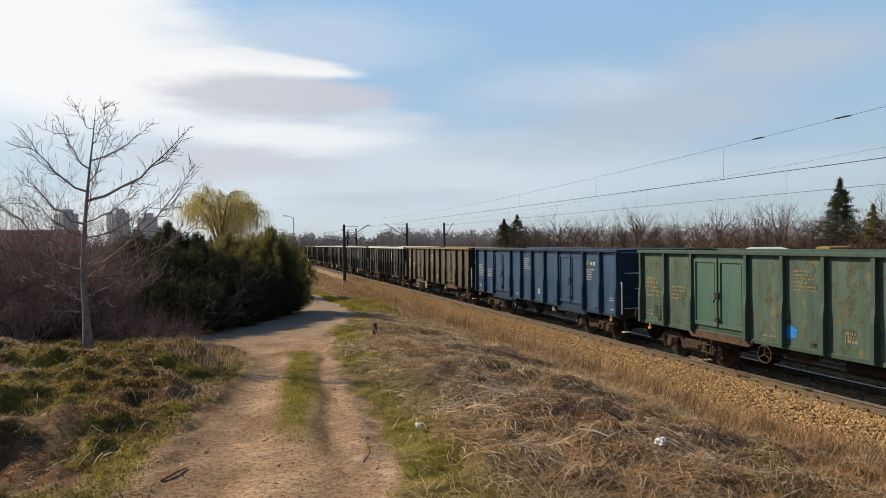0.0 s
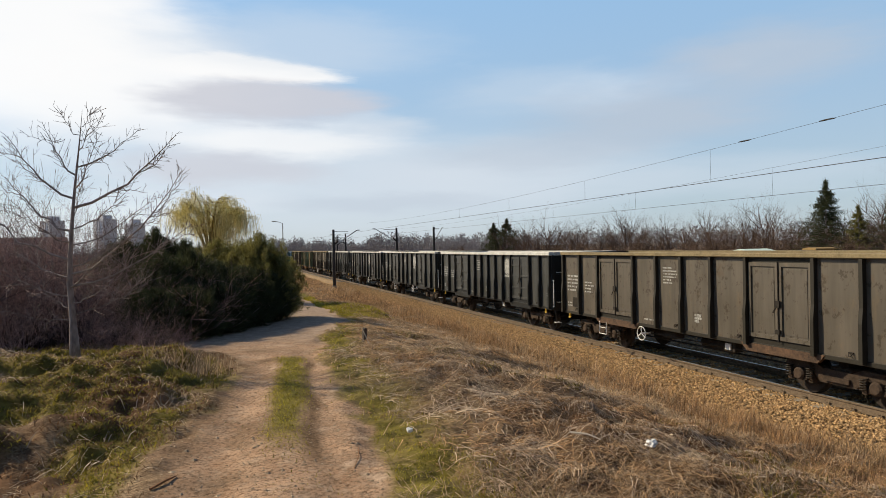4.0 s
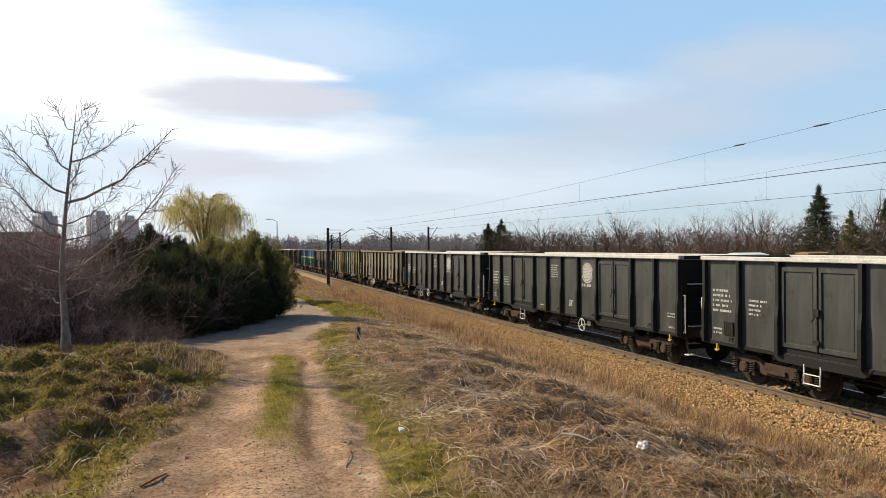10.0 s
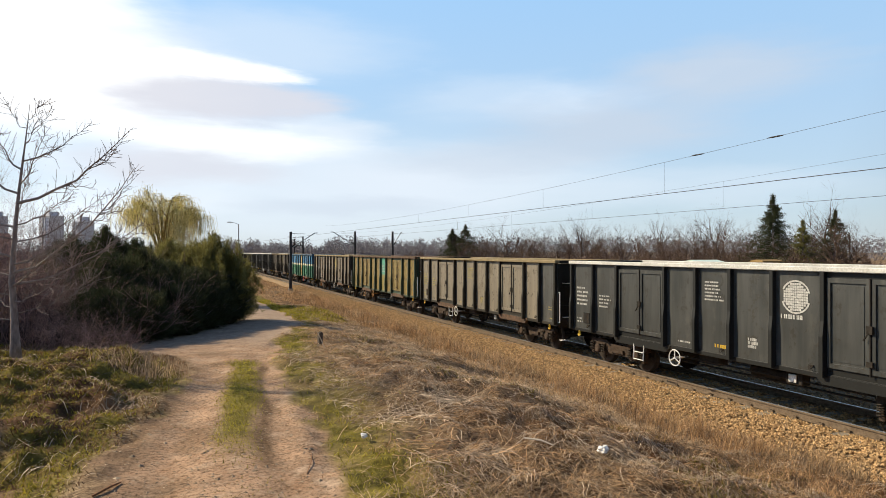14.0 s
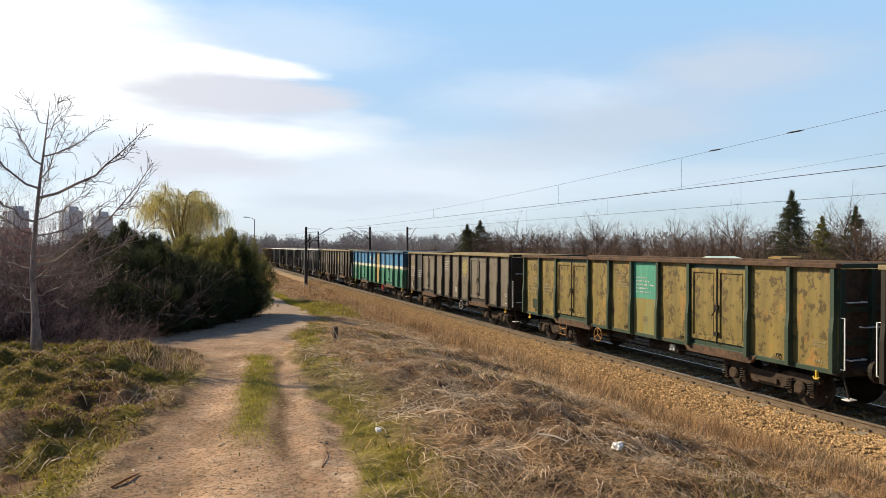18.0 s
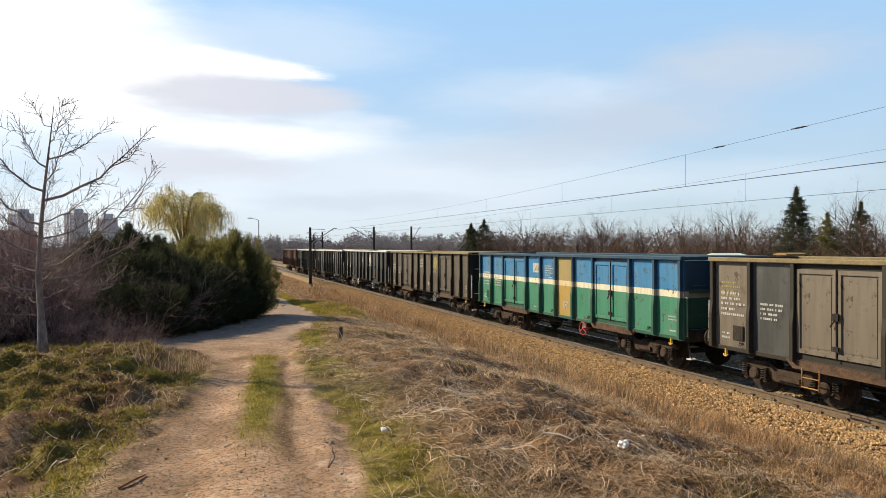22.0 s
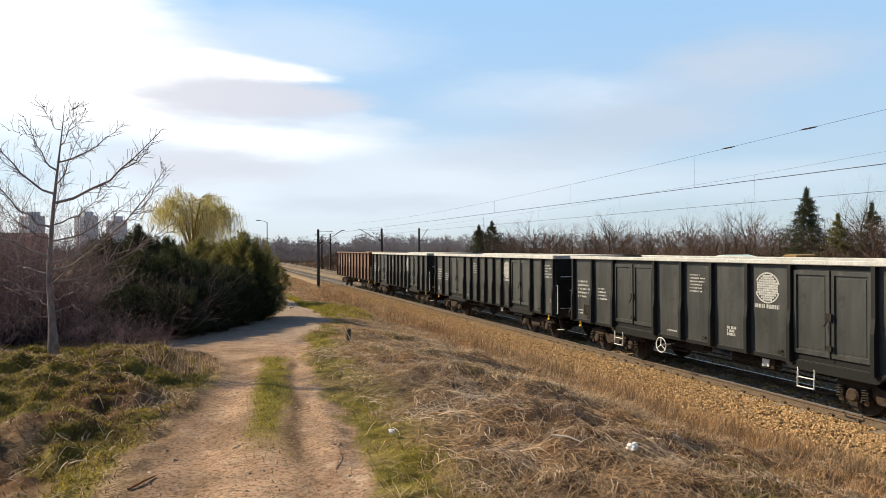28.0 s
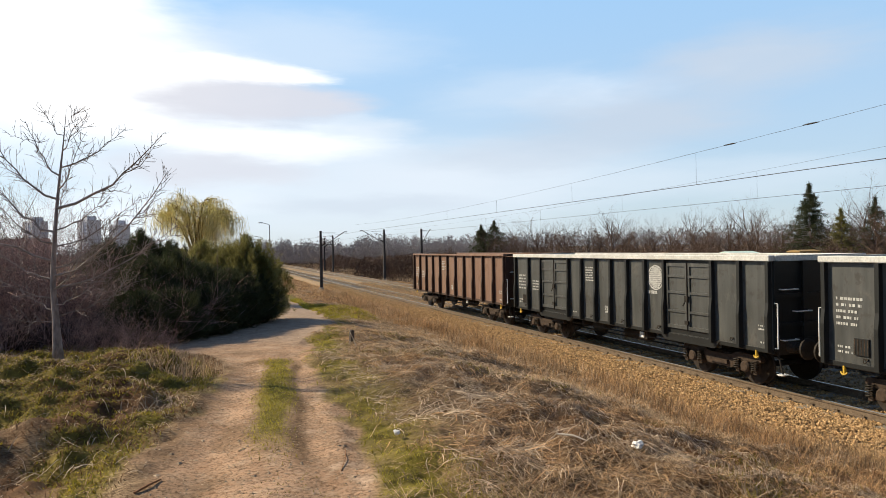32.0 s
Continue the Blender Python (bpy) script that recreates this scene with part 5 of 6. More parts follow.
turf("tufted_rusty_grass", M_STRAWRED, "rusty tufts on the slope towards the ballast", 50000, (5.0, 10.4, 6.0, 46.0, 1.5),
     lambda x, y: (step(0.48, 0.6, wobble(x, y, 0.7, 61)) + 0.9 * step(0.35, 0.6, wobble(x, y, 0.5, 63)) * np.exp(-((x - 8.4) / 0.9) ** 2)) * step(5.0, 7.5, x), (0.06, 0.26), (0.004, 0.008), (0.2, 1.2), 0.5)
turf("tufted_dry_grass", M_STRAW, "pale tufts on the slope towards the ballast", 60000, (5.0, 10.4, 6.0, 46.0, 1.5),
     lambda x, y: step(0.5, 0.6, wobble(x, y, 0.55, 62)) * step(5.0, 7.5, x) * step(7.5, 11, y), (0.08, 0.32), (0.003, 0.006), (0.3, 1.3), 0.5)
turf("far_rough_grass", M_STRAWRED, "rough brown grass beyond the road", 32000, (5.0, 11.0, 36.0, 120.0, 1.3),
     lambda x, y: verge(x, y) * (1 - 0.97 * green_mask(x, y)), (0.06, 0.2), (0.006, 0.012), (0.4, 1.4), 0.4)


def thatch(name, mat, label, n, area, keep, length, width, rise, size, seed):
    """Long withered stems that lie in swaths, arched over one another, bent to and fro."""
    x, y = sow(n, *area)
    k = keep(x, y) > rng.random(n)
    x, y = x[k], y[k]
    m = len(x)
    az = 7.0 * wobble(x, y, size, seed) + rng.normal(0, 0.9, m)
    turn, long = rng.normal(0, 0.9, m), rng.uniform(*length, m)
    half, lift = rng.uniform(*width, m) * (0.6 + y / 14) / 2, rng.uniform(*rise, m)
    rows, px, py = [], x, y
    for i in range(4):
        a = az + turn * i / 3
        c = np.stack([px, py, ground_z(px, py) + 0.012 + lift * (0.1, 0.8, 1.0, 0.25)[i]], -1)
        w = np.stack([-np.sin(a), np.cos(a), 0.35 * np.ones(m)], -1) * (half * (0.9, 1.0, 0.8, 0.3)[i])[:, None]
        rows += [c - w, c + w]
        px, py = px + np.cos(a) * long / 3, py + np.sin(a) * long / 3
    f = np.array([(0, 1, 3, 2), (2, 3, 5, 4), (4, 5, 7, 6)])[None] + 8 * np.arange(m)[:, None, None]
    tagged(new(name, soup(name, np.stack(rows, 1).reshape(-1, 3), f.reshape(-1, 4), mat)), label, "grass", kind="stuff")


def open_verge(x, y):
    return verge(x, y) * (1 - 0.85 * green_mask(x, y)) * (1 - step(9.2, 10.2, x))


thatch("bleached_swaths", M_STRAWGREY, "bleached grass stems lying in swaths", 52000, (2.0, 10.2, 4.2, 36.0, 1.5),
       lambda x, y: open_verge(x, y) * (0.15 + 0.85 * step(0.42, 0.6, wobble(x, y, 1.3, 81))), (0.15, 0.50), (0.004, 0.009), (0.015, 0.07), 0.8, 82)
thatch("russet_swaths", M_STRAWRED, "russet grass stems lying in swaths", 46000, (1.8, 10.2, 4.2, 36.0, 1.5),
       lambda x, y: open_verge(x, y) * (0.2 + 0.8 * step(0.40, 0.6, wobble(x, y, 1.1, 83))), (0.12, 0.42), (0.004, 0.009), (0.01, 0.07), 0.6, 84)
thatch("bank_swaths", M_STRAWGREY, "pale dead stems strewn over the bank", 9000, (-8.0, 0.2, 4.4, 17.0, 1.3),
       lambda x, y: off_path(x, y) * (x < rut_lines(y)[0]) * (0.05 + 0.95 * step(0.55, 0.7, wobble(x, y, 0.9, 85))), (0.08, 0.32), (0.004, 0.008), (0.01, 0.08), 0.6, 86)
turf("verge_green_tufts", M_SHADEMOSS, "small green tufts among the dry grass", 60000, (1.8, 9.0, 4.2, 22.0),
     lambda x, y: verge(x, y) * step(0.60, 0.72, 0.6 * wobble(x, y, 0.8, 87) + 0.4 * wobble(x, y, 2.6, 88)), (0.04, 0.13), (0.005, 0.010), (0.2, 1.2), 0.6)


n = 420
x, y = rng.normal(-0.55, 0.3, n), rng.normal(12.6, 0.45, n)
v, f = blades(x, y, ground_z(x, y) - 0.02, rng.uniform(0.12, 0.55, n), rng.uniform(0.006, 0.011, n), rng.uniform(0.1, 1.2, n), 0.6)
tagged(new("dry_stalks", soup("dry_stalks", v, f, M_STRAW)), "pale dry stalks at the tip of the bank", "grass", kind="stuff")


# ---- trees and shrubs ----
def sprig(sh, p, d, length, r, level, rnd, sides=4, curl=0.25, fork=(3, 5), shrink=0.55, lift=0.15, spread_angle=0.75):
    """One branch and, from it, its twigs."""
    steps = 3 if level > 1 else (2 if level else 1)
    pts, dirs = [p], [d]
    for i in range(steps):
        d = (d + Vector((rnd.uniform(-curl, curl), rnd.uniform(-curl, curl), rnd.uniform(-curl, curl) + lift * 0.4))).normalized()
        p = p + d * (length / steps)
        pts.append(p)
        dirs.append(d)
    sh.tube(pts, [r * (1 - 0.75 * i / steps) for i in range(steps + 1)], sides if level > 1 else 3, False)
    if level <= 0:
        return
    for _ in range(rnd.randint(*fork)):
        t = rnd.uniform(0.25, 1.0)
        i = min(int(t * steps), steps - 1)
        q = pts[i].lerp(pts[i + 1], t * steps - i)
        a = dirs[i + 1].cross(Vector((rnd.uniform(-1, 1), rnd.uniform(-1, 1), rnd.uniform(-1, 1)))).normalized()
        nd = (dirs[i + 1] + a * rnd.uniform(0.5, 1.2) * spread_angle + Vector((0, 0, lift))).normalized()
        sprig(sh, q, nd, length * shrink * rnd.uniform(0.6, 1.15), r * (1 - 0.6 * t) * 0.6, level - 1, rnd, sides, curl, fork, shrink, lift, spread_angle)


def bowed(p, out, rise, droop, steps, rnd, rough=0.02):
    """Points of a limb that sets off flatter and turns upward towards its tip."""
    pts = [p]
    for i in range(1, steps + 1):
        u = i / steps
        pts.append(p + out * (u ** 0.85) + Vector((0, 0, rise * u ** droop)) + Vector((rnd.gauss(0, rough), rnd.gauss(0, rough), rnd.gauss(0, rough))))
    return pts


def limb(sh, root, out, rise, r, rnd, level):
    """A limb with side limbs and straight alternate twigs."""
    pts = bowed(root, out, rise, 1.35, 7, rnd, 0.018)
    n, size = len(pts), math.sqrt(out.length_squared + rise * rise)
    sh.tube(pts, [max(0.0045, r * (1 - 0.86 * i / (n - 1))) for i in range(n)], 6)
    at = lambda f: pts[min(int(f * (n - 1)), n - 2)].lerp(pts[min(int(f * (n - 1)), n - 2) + 1], f * (n - 1) - min(int(f * (n - 1)), n - 2))
    if level:
        for j in range(int(size * 2.2)):
            f = rnd.uniform(0.2, 0.8)
            side = out.normalized() * rnd.uniform(0.25, 0.6) + Vector((rnd.gauss(0, 0.15), rnd.gauss(0, 0.35), 0))
            long = size * rnd.uniform(0.22, 0.38)
            limb(sh, at(f), side * long * 1.3, long * rnd.uniform(-0.1, 0.9), r * 0.42, rnd, 0)
    count = int(size / (0.085 if level else 0.075))
    for j in range(count):
        f = 0.15 + 0.85 * (j + rnd.random()) / count
        i = min(int(f * (n - 1)), n - 2)
        p, d = at(f), (pts[i + 1] - pts[i]).normalized()
        across = d.cross(Vector((rnd.gauss(0, 0.45), 1, rnd.gauss(0, 0.45)))).normalized() * (1 if j % 2 else -1)
        nd = (d * 0.8 + across * rnd.uniform(0.5, 1.0) + Vector((0, rnd.gauss(0, 0.3), 0.28))).normalized()
        long = rnd.uniform(0.12, 0.42) * (1.15 - 0.5 * f) * min(1.0, 0.5 + size / 3)
        tip = p + nd * long + Vector((0, 0, 0.12 * long))
        half = p.lerp(tip, 0.5) + Vector((rnd.gauss(0, 0.012), rnd.gauss(0, 0.012), -0.02 * long))
        rr = max(0.0042, 0.17 * r)
        sh.tube([p, half, tip], [rr, rr * 0.8, 0.003], 4, False)
        for _ in range(rnd.randint(0, 2)):
            q = half.lerp(tip, rnd.uniform(-0.3, 0.7))
            e = (nd + Vector((rnd.gauss(0, 0.5), rnd.gauss(0, 0.5), rnd.gauss(0.2, 0.4)))).normalized()
            sh.tube([q, q + e * rnd.uniform(0.06, 0.2)], [0.0036, 0.0025], 3, False)


def young_bare_tree():
    """A slim leader with upturned limbs; each limb bears straight twigs to either side."""
    rnd = random.Random(4)
    bx, by = -2.62, 13.75
    t = thing("bare_tree", bx, by, float(ground_z(bx, by)) - 0.05, -19.3, "young bare deciduous tree with grey bark on a grassy bank", "tree")
    lean = lambda z: Vector((-0.11 + 0.145 * max(0, z - 1.5) / 1.5 if z > 1.5 else -0.02 - 0.06 * z, 0.03 * math.sin(z * 1.7), z))
    part("trunk", Shape().tube([lean(0.36 * i) for i in range(14)], [0.11, 0.082] + [0.068 * (1 - i / 12.4) for i in range(1, 13)], 10), M_BARK, t, smooth=True)
    # height on the trunk, reach sideways, reach in depth, rise, thickness at the root
    crown = [(4.35, 0.14, 0.15, 0.42, 0.008), (4.2, -0.36, -0.2, 0.5, 0.01), (4.1, 0.36, 0.2, 0.55, 0.01), (3.85, 0.42, -0.3, 0.72, 0.016),
             (3.6, 1.02, 0.3, 0.75, 0.02), (3.45, -0.84, 0.4, 1.1, 0.022), (3.2, 0.75, -0.6, 0.95, 0.018), (3.02, -1.08, -0.2, 1.15, 0.03),
             (2.85, 1.85, 0.25, 1.35, 0.036), (2.65, -0.35, 0.9, 0.85, 0.018), (2.45, 1.15, -0.3, 0.55, 0.018), (2.42, -1.4, 0.3, 1.05, 0.03)]
    lower = [(2.2, -0.5, -0.9, 0.75, 0.018), (2.15, 1.25, 0.7, 0.95, 0.022), (1.88, -1.65, -0.4, 1.25, 0.03), (1.75, 1.55, -0.6, 0.75, 0.018),
             (1.6, 2.3, -0.3, 1.85, 0.034), (1.55, -1.3, 0.4, 0.55, 0.018), (1.38, 2.1, 0.5, 1.15, 0.028), (1.36, 0.95, -0.7, 0.92, 0.018),
             (1.2, -1.2, -0.5, 0.75, 0.018), (1.08, 1.05, -0.6, 0.34, 0.016), (0.98, -1.0, 0.5, 0.45, 0.016), (0.85, 1.35, 0.4, 0.65, 0.015),
             (0.75, -1.15, -0.3, 0.25, 0.014)]
    for z, u, dep, rise, r in crown + lower:
        sh = Shape()
        limb(sh, lean(z), Vector((u, dep, 0)), rise, r * 0.8, rnd, 1)
        part("limb", sh, M_BARK, t)
    return t


young_bare_tree()


def shrub_meshes(seed, h, stems, level=2):
    """Groups of stems, each a mesh, that together make one shrub."""
    rnd = random.Random(seed)
    made = []
    for i in range(stems):
        if i % 3 == 0:
            sh = Shape()
            made.append(sh)
        a, lean = rnd.uniform(0, 6.283), rnd.uniform(0.1, 1.3)
        d = Vector((math.cos(a) * lean, math.sin(a) * lean, 1)).normalized()
        p = Vector((rnd.uniform(-0.6, 0.6), rnd.uniform(-0.5, 0.5), 0))
        sprig(sh, p, d, h * rnd.uniform(0.55, 1.0), 0.014, level, rnd, 3, 0.45, (5, 8), 0.52, 0.02, 1.25)
    return [m.mesh("stem") for m in made]


SHRUBS = [shrub_meshes(30 + i, 2.6, 30) for i in range(4)]


def bare_shrub(x, y, stems, scale, rz, label, mat=M_TWIG, group="bare shrubs of the hedge"):
    t = thing("bare_shrub", x, y, float(ground_z(x, y)) - 0.06, rz, label, "shrub", group)
    t.scale = scale
    for mesh in stems:
        part("stem", mesh, mat, t)
    return t


r0 = random.Random(11)
for row in range(4):
    for i in range(11):
        x = -11.5 + i * 1.15 + r0.uniform(-0.3, 0.3)
        y = 18.4 + row * 1.3 + max(0, x + 2) * 0.5 + r0.uniform(-0.4, 0.4)
        if x < -0.9:
            s = r0.uniform(0.72, 1.18)
            bare_shrub(x, y, SHRUBS[r0.randrange(4)], (s, s, s * (1.42 if x < -3.2 else 0.95)), r0.uniform(0, 360), "dense leafless brown shrub behind the grassy bank")
for x, y, s in ((-1.6, 15.9, 0.42), (-0.9, 15.6, 0.32), (-2.1, 16.3, 0.5), (-4.4, 16.4, 0.5), (-6.0, 16.0, 0.55), (-7.6, 15.6, 0.6), (-1.8, 17.8, 0.5), (-3.0, 17.4, 0.5)):
    bare_shrub(x, y, SHRUBS[r0.randrange(4)], (s, s, s), r0.uniform(0, 360), "small leafless brown bush on the bank")


# Dead growth fills the hedge foot, its darkness painting the shade there.
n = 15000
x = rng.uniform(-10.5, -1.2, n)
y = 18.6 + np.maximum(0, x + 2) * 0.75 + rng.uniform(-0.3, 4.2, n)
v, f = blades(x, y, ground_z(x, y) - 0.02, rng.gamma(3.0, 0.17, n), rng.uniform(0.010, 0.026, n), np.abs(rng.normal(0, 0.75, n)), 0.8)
tagged(new("hedge_undergrowth", soup("hedge_undergrowth", v, f, M_UNDER)), "dead undergrowth at the foot of the hedge, near-black to stand for shade", "undergrowth", kind="stuff")


def needle_soup(points, dirs, n_per, length, width, spread_angle):
    """Short flat needle tufts round many points."""
    p, d = np.repeat(np.array(points), n_per, 0), np.repeat(np.array(dirs), n_per, 0)
    v = d + rng.normal(0, spread_angle, d.shape)
    v /= np.linalg.norm(v, axis=1)[:, None] + 1e-9
    a = np.cross(v, rng.normal(0, 1, v.shape))
    a /= np.linalg.norm(a, axis=1)[:, None] + 1e-9
    L, w = length * rng.uniform(0.6, 1.2, (len(p), 1)), width * rng.uniform(0.7, 1.2, (len(p), 1))
    q = p + rng.normal(0, length * 0.25, p.shape)
    vs = np.stack([q - a * w / 2, q + a * w / 2, q + v * L], 1)
    return vs.reshape(-1, 3), np.arange(len(p) * 3).reshape(-1, 3)


def pine_bush(x, y, h, wide, seed, label, mat=M_PINE, dense=1.0, name="pine"):
    rnd = random.Random(seed)
    t = thing(name, x, y, float(ground_z(x, y)) - 0.05, 0, label, "tree", "evergreens by the road")
    part("trunk", Shape().tube([(0, 0, 0), (0.05, 0.02, h * 0.5), (0, 0, h * 0.92)], [0.09, 0.06, 0.015], 7), M_BARK, t)
    sh, pts, ds = Shape(), [], []
    for i in range(int(70 * dense)):
        u = (i + rnd.random()) / (70 * dense)
        z = h * (0.06 + 0.84 * u)
        a = i * 2.4 + rnd.uniform(-0.4, 0.4)
        reach = wide * (0.55 + 0.6 * math.sin(math.pi * min(1, u * 0.8 + 0.25))) * (1.02 - u ** 3) * rnd.uniform(0.65, 1.1)
        p0, d = Vector((0, 0, z)), Vector((math.cos(a), math.sin(a), 0.25 + 0.9 * u))
        p1 = p0 + Vector((d.x * reach * 0.6, d.y * reach * 0.6, reach * 0.15))
        p2 = p0 + Vector((d.x * reach, d.y * reach, reach * (0.35 + 0.5 * u)))
        sh.tube([p0, p1, p2], [0.022, 0.014, 0.005], 4, False)
        for j in range(11):
            f = 0.25 + 0.75 * j / 10
            q = p0.lerp(p1, f / 0.6) if f < 0.6 else p1.lerp(p2, (f - 0.6) / 0.4)
            for _ in range(3):
                o = Vector((rnd.gauss(0, 0.13), rnd.gauss(0, 0.13), rnd.gauss(0, 0.11)))
                pts.append(q + o)
                ds.append((d + o * 4 + Vector((0, 0, 0.7))).normalized())
        if u > 0.25:
            for k in range(9):
                pts.append(p2 + Vector((rnd.gauss(0, 0.03), rnd.gauss(0, 0.03), 0.05 * k * (0.6 + u * 0.6))))
                ds.append(Vector((0, 0, 1)))
    tagged(part("bough_work", sh, M_BARK, t), kind="stuff")
    tagged(part("needles", soup("needles", *needle_soup(pts, ds, 14, 0.16, 0.018, 0.55), mat), mat, t), kind="stuff")
    return t


pine_bush(1.28, 25.2, 3.1, 1.25, 51, "bushy green young pine beside the dirt road")
pine_bush(0.75, 25.6, 2.7, 1.25, 52, "dark green pine at the bend of the road")
pine_bush(-0.2, 26.0, 2.9, 1.2, 53, "dark green pine among shrubs")
pine_bush(-0.9, 24.0, 2.0, 1.2, 54, "low dark evergreen by the road", M_SPRUCE)
pine_bush(0.2, 23.6, 1.5, 1.0, 55, "low dark evergreen at the road's edge", M_SPRUCE)
pine_bush(1.95, 26.4, 2.4, 0.95, 56, "green pine behind the bend of the road")
# Low bushes fill a dark zone, part evergreen, part shade on the road.
for x, y, h, w, k in ((-1.7, 20.6, 2.2, 1.0, 57), (-0.9, 21.4, 2.3, 1.0, 58), (-0.2, 22.4, 1.9, 0.95, 59), (0.55, 23.2, 1.7, 0.9, 60), (-1.2, 19.9, 1.3, 0.8, 77), (-0.5, 20.6, 1.2, 0.8, 78), (0.2, 21.6, 1.1, 0.75, 79), (0.95, 24.0, 1.6, 0.8, 80), (1.55, 24.5, 1.5, 0.75, 81), (0.75, 22.6, 1.3, 0.7, 82), (-0.1, 20.4, 1.1, 0.7, 83), (-0.9, 19.0, 1.0, 0.7, 84), (-1.7, 18.4, 1.0, 0.7, 85)):
    pine_bush(x, y, h, w, k, "low dense dark evergreen by the dirt road, partly standing for shade on it", M_SPRUCE, 0.8)


def conifer(x, y, h, wide, seed, label, mat=M_SPRUCE, z=None, tiers=26, tuft=0.35, name="spruce", group="spruces"):
    """Whorls of drooping boughs on a straight trunk, uneven towards the outline."""
    rnd = random.Random(seed)
    t = thing(name, x, y, (float(ground_z(x, y)) if z is None else z) - 0.05, rnd.uniform(0, 360), label, "tree", group)
    part("trunk", Shape().tube([(0, 0, 0), (0, 0, h * 0.5), (0, 0, h)], [h * 0.018, h * 0.011, 0.01], 7), M_BARK, t)
    sh, pts, ds = Shape(), [], []
    for i in range(tiers):
        u = i / (tiers - 1)
        z0 = h * (0.06 + 0.92 * u)
        for k in range(rnd.randint(6, 9)):
            a = rnd.uniform(0, 6.283)
            reach = wide * (1 - u) ** 0.92 * rnd.uniform(0.4, 1.1) * (1.25 if k % 4 == 0 else 0.95) + 0.02
            out = Vector((math.cos(a), math.sin(a), 0))
            p0, p1 = Vector((0, 0, z0)), Vector((0, 0, z0 - reach * 0.12)) + out * reach * 0.6
            p2 = Vector((0, 0, z0 - reach * 0.08)) + out * reach
            sh.tube([p0, p1, p2], [0.006 * h * (1 - u) + 0.006, 0.012, 0.005], 3, False)
            for j in range(7 if u < 0.9 else 2):
                f = 0.2 + 0.8 * j / 6
                q = p0.lerp(p1, f / 0.6) if f < 0.6 else p1.lerp(p2, (f - 0.6) / 0.4)
                pts.append(q)
                ds.append((out * 0.7 + Vector((rnd.uniform(-0.6, 0.6), rnd.uniform(-0.6, 0.6), -0.35))).normalized())
    tagged(part("bough_work", sh, M_BARK, t), kind="stuff")
    for j in range(14):
        pts.append(Vector((0, 0, h * (0.88 + 0.009 * j))))
        ds.append(Vector((rnd.gauss(0, 0.12), rnd.gauss(0, 0.12), 1)).normalized())
    tagged(part("needles", soup("needles", *needle_soup(pts, ds, 9, tuft * 0.85, tuft * 0.13, 0.45), mat), mat, t), kind="stuff")
    return t


pine_bush(-2.7, 30.5, 3.9, 1.25, 61, "dark bushy conifer behind the leafless shrubs", M_SPRUCE)
pine_bush(-1.55, 31.0, 3.3, 1.25, 62, "dark bushy conifer behind the leafless shrubs", M_SPRUCE)
pine_bush(-3.9, 30.5, 3.4, 1.2, 63, "dark bushy conifer behind the leafless shrubs", M_SPRUCE)
conifer(67.6, 59, 11.0, 4.6, 64, "tall dark spruce beyond the railway", z=-0.6, tiers=46, tuft=0.42)
conifer(72.7, 59, 8.0, 3.5, 65, "smaller green spruce beyond the railway", M_PINE, z=-0.6, tiers=34, tuft=0.34)
conifer(78.5, 59, 9.5, 4.0, 66, "dark ivy-clad conifer beyond the railway", z=-0.6, tiers=34, tuft=0.36)
conifer(42.6, 95, 8.2, 6.0, 67, "dark conifer beyond the railway", z=-0.6, tiers=30, tuft=0.40)
conifer(41.2, 97, 7.6, 5.0, 68, "slim dark conifer beyond the railway", z=-0.6, tiers=30, tuft=0.40)


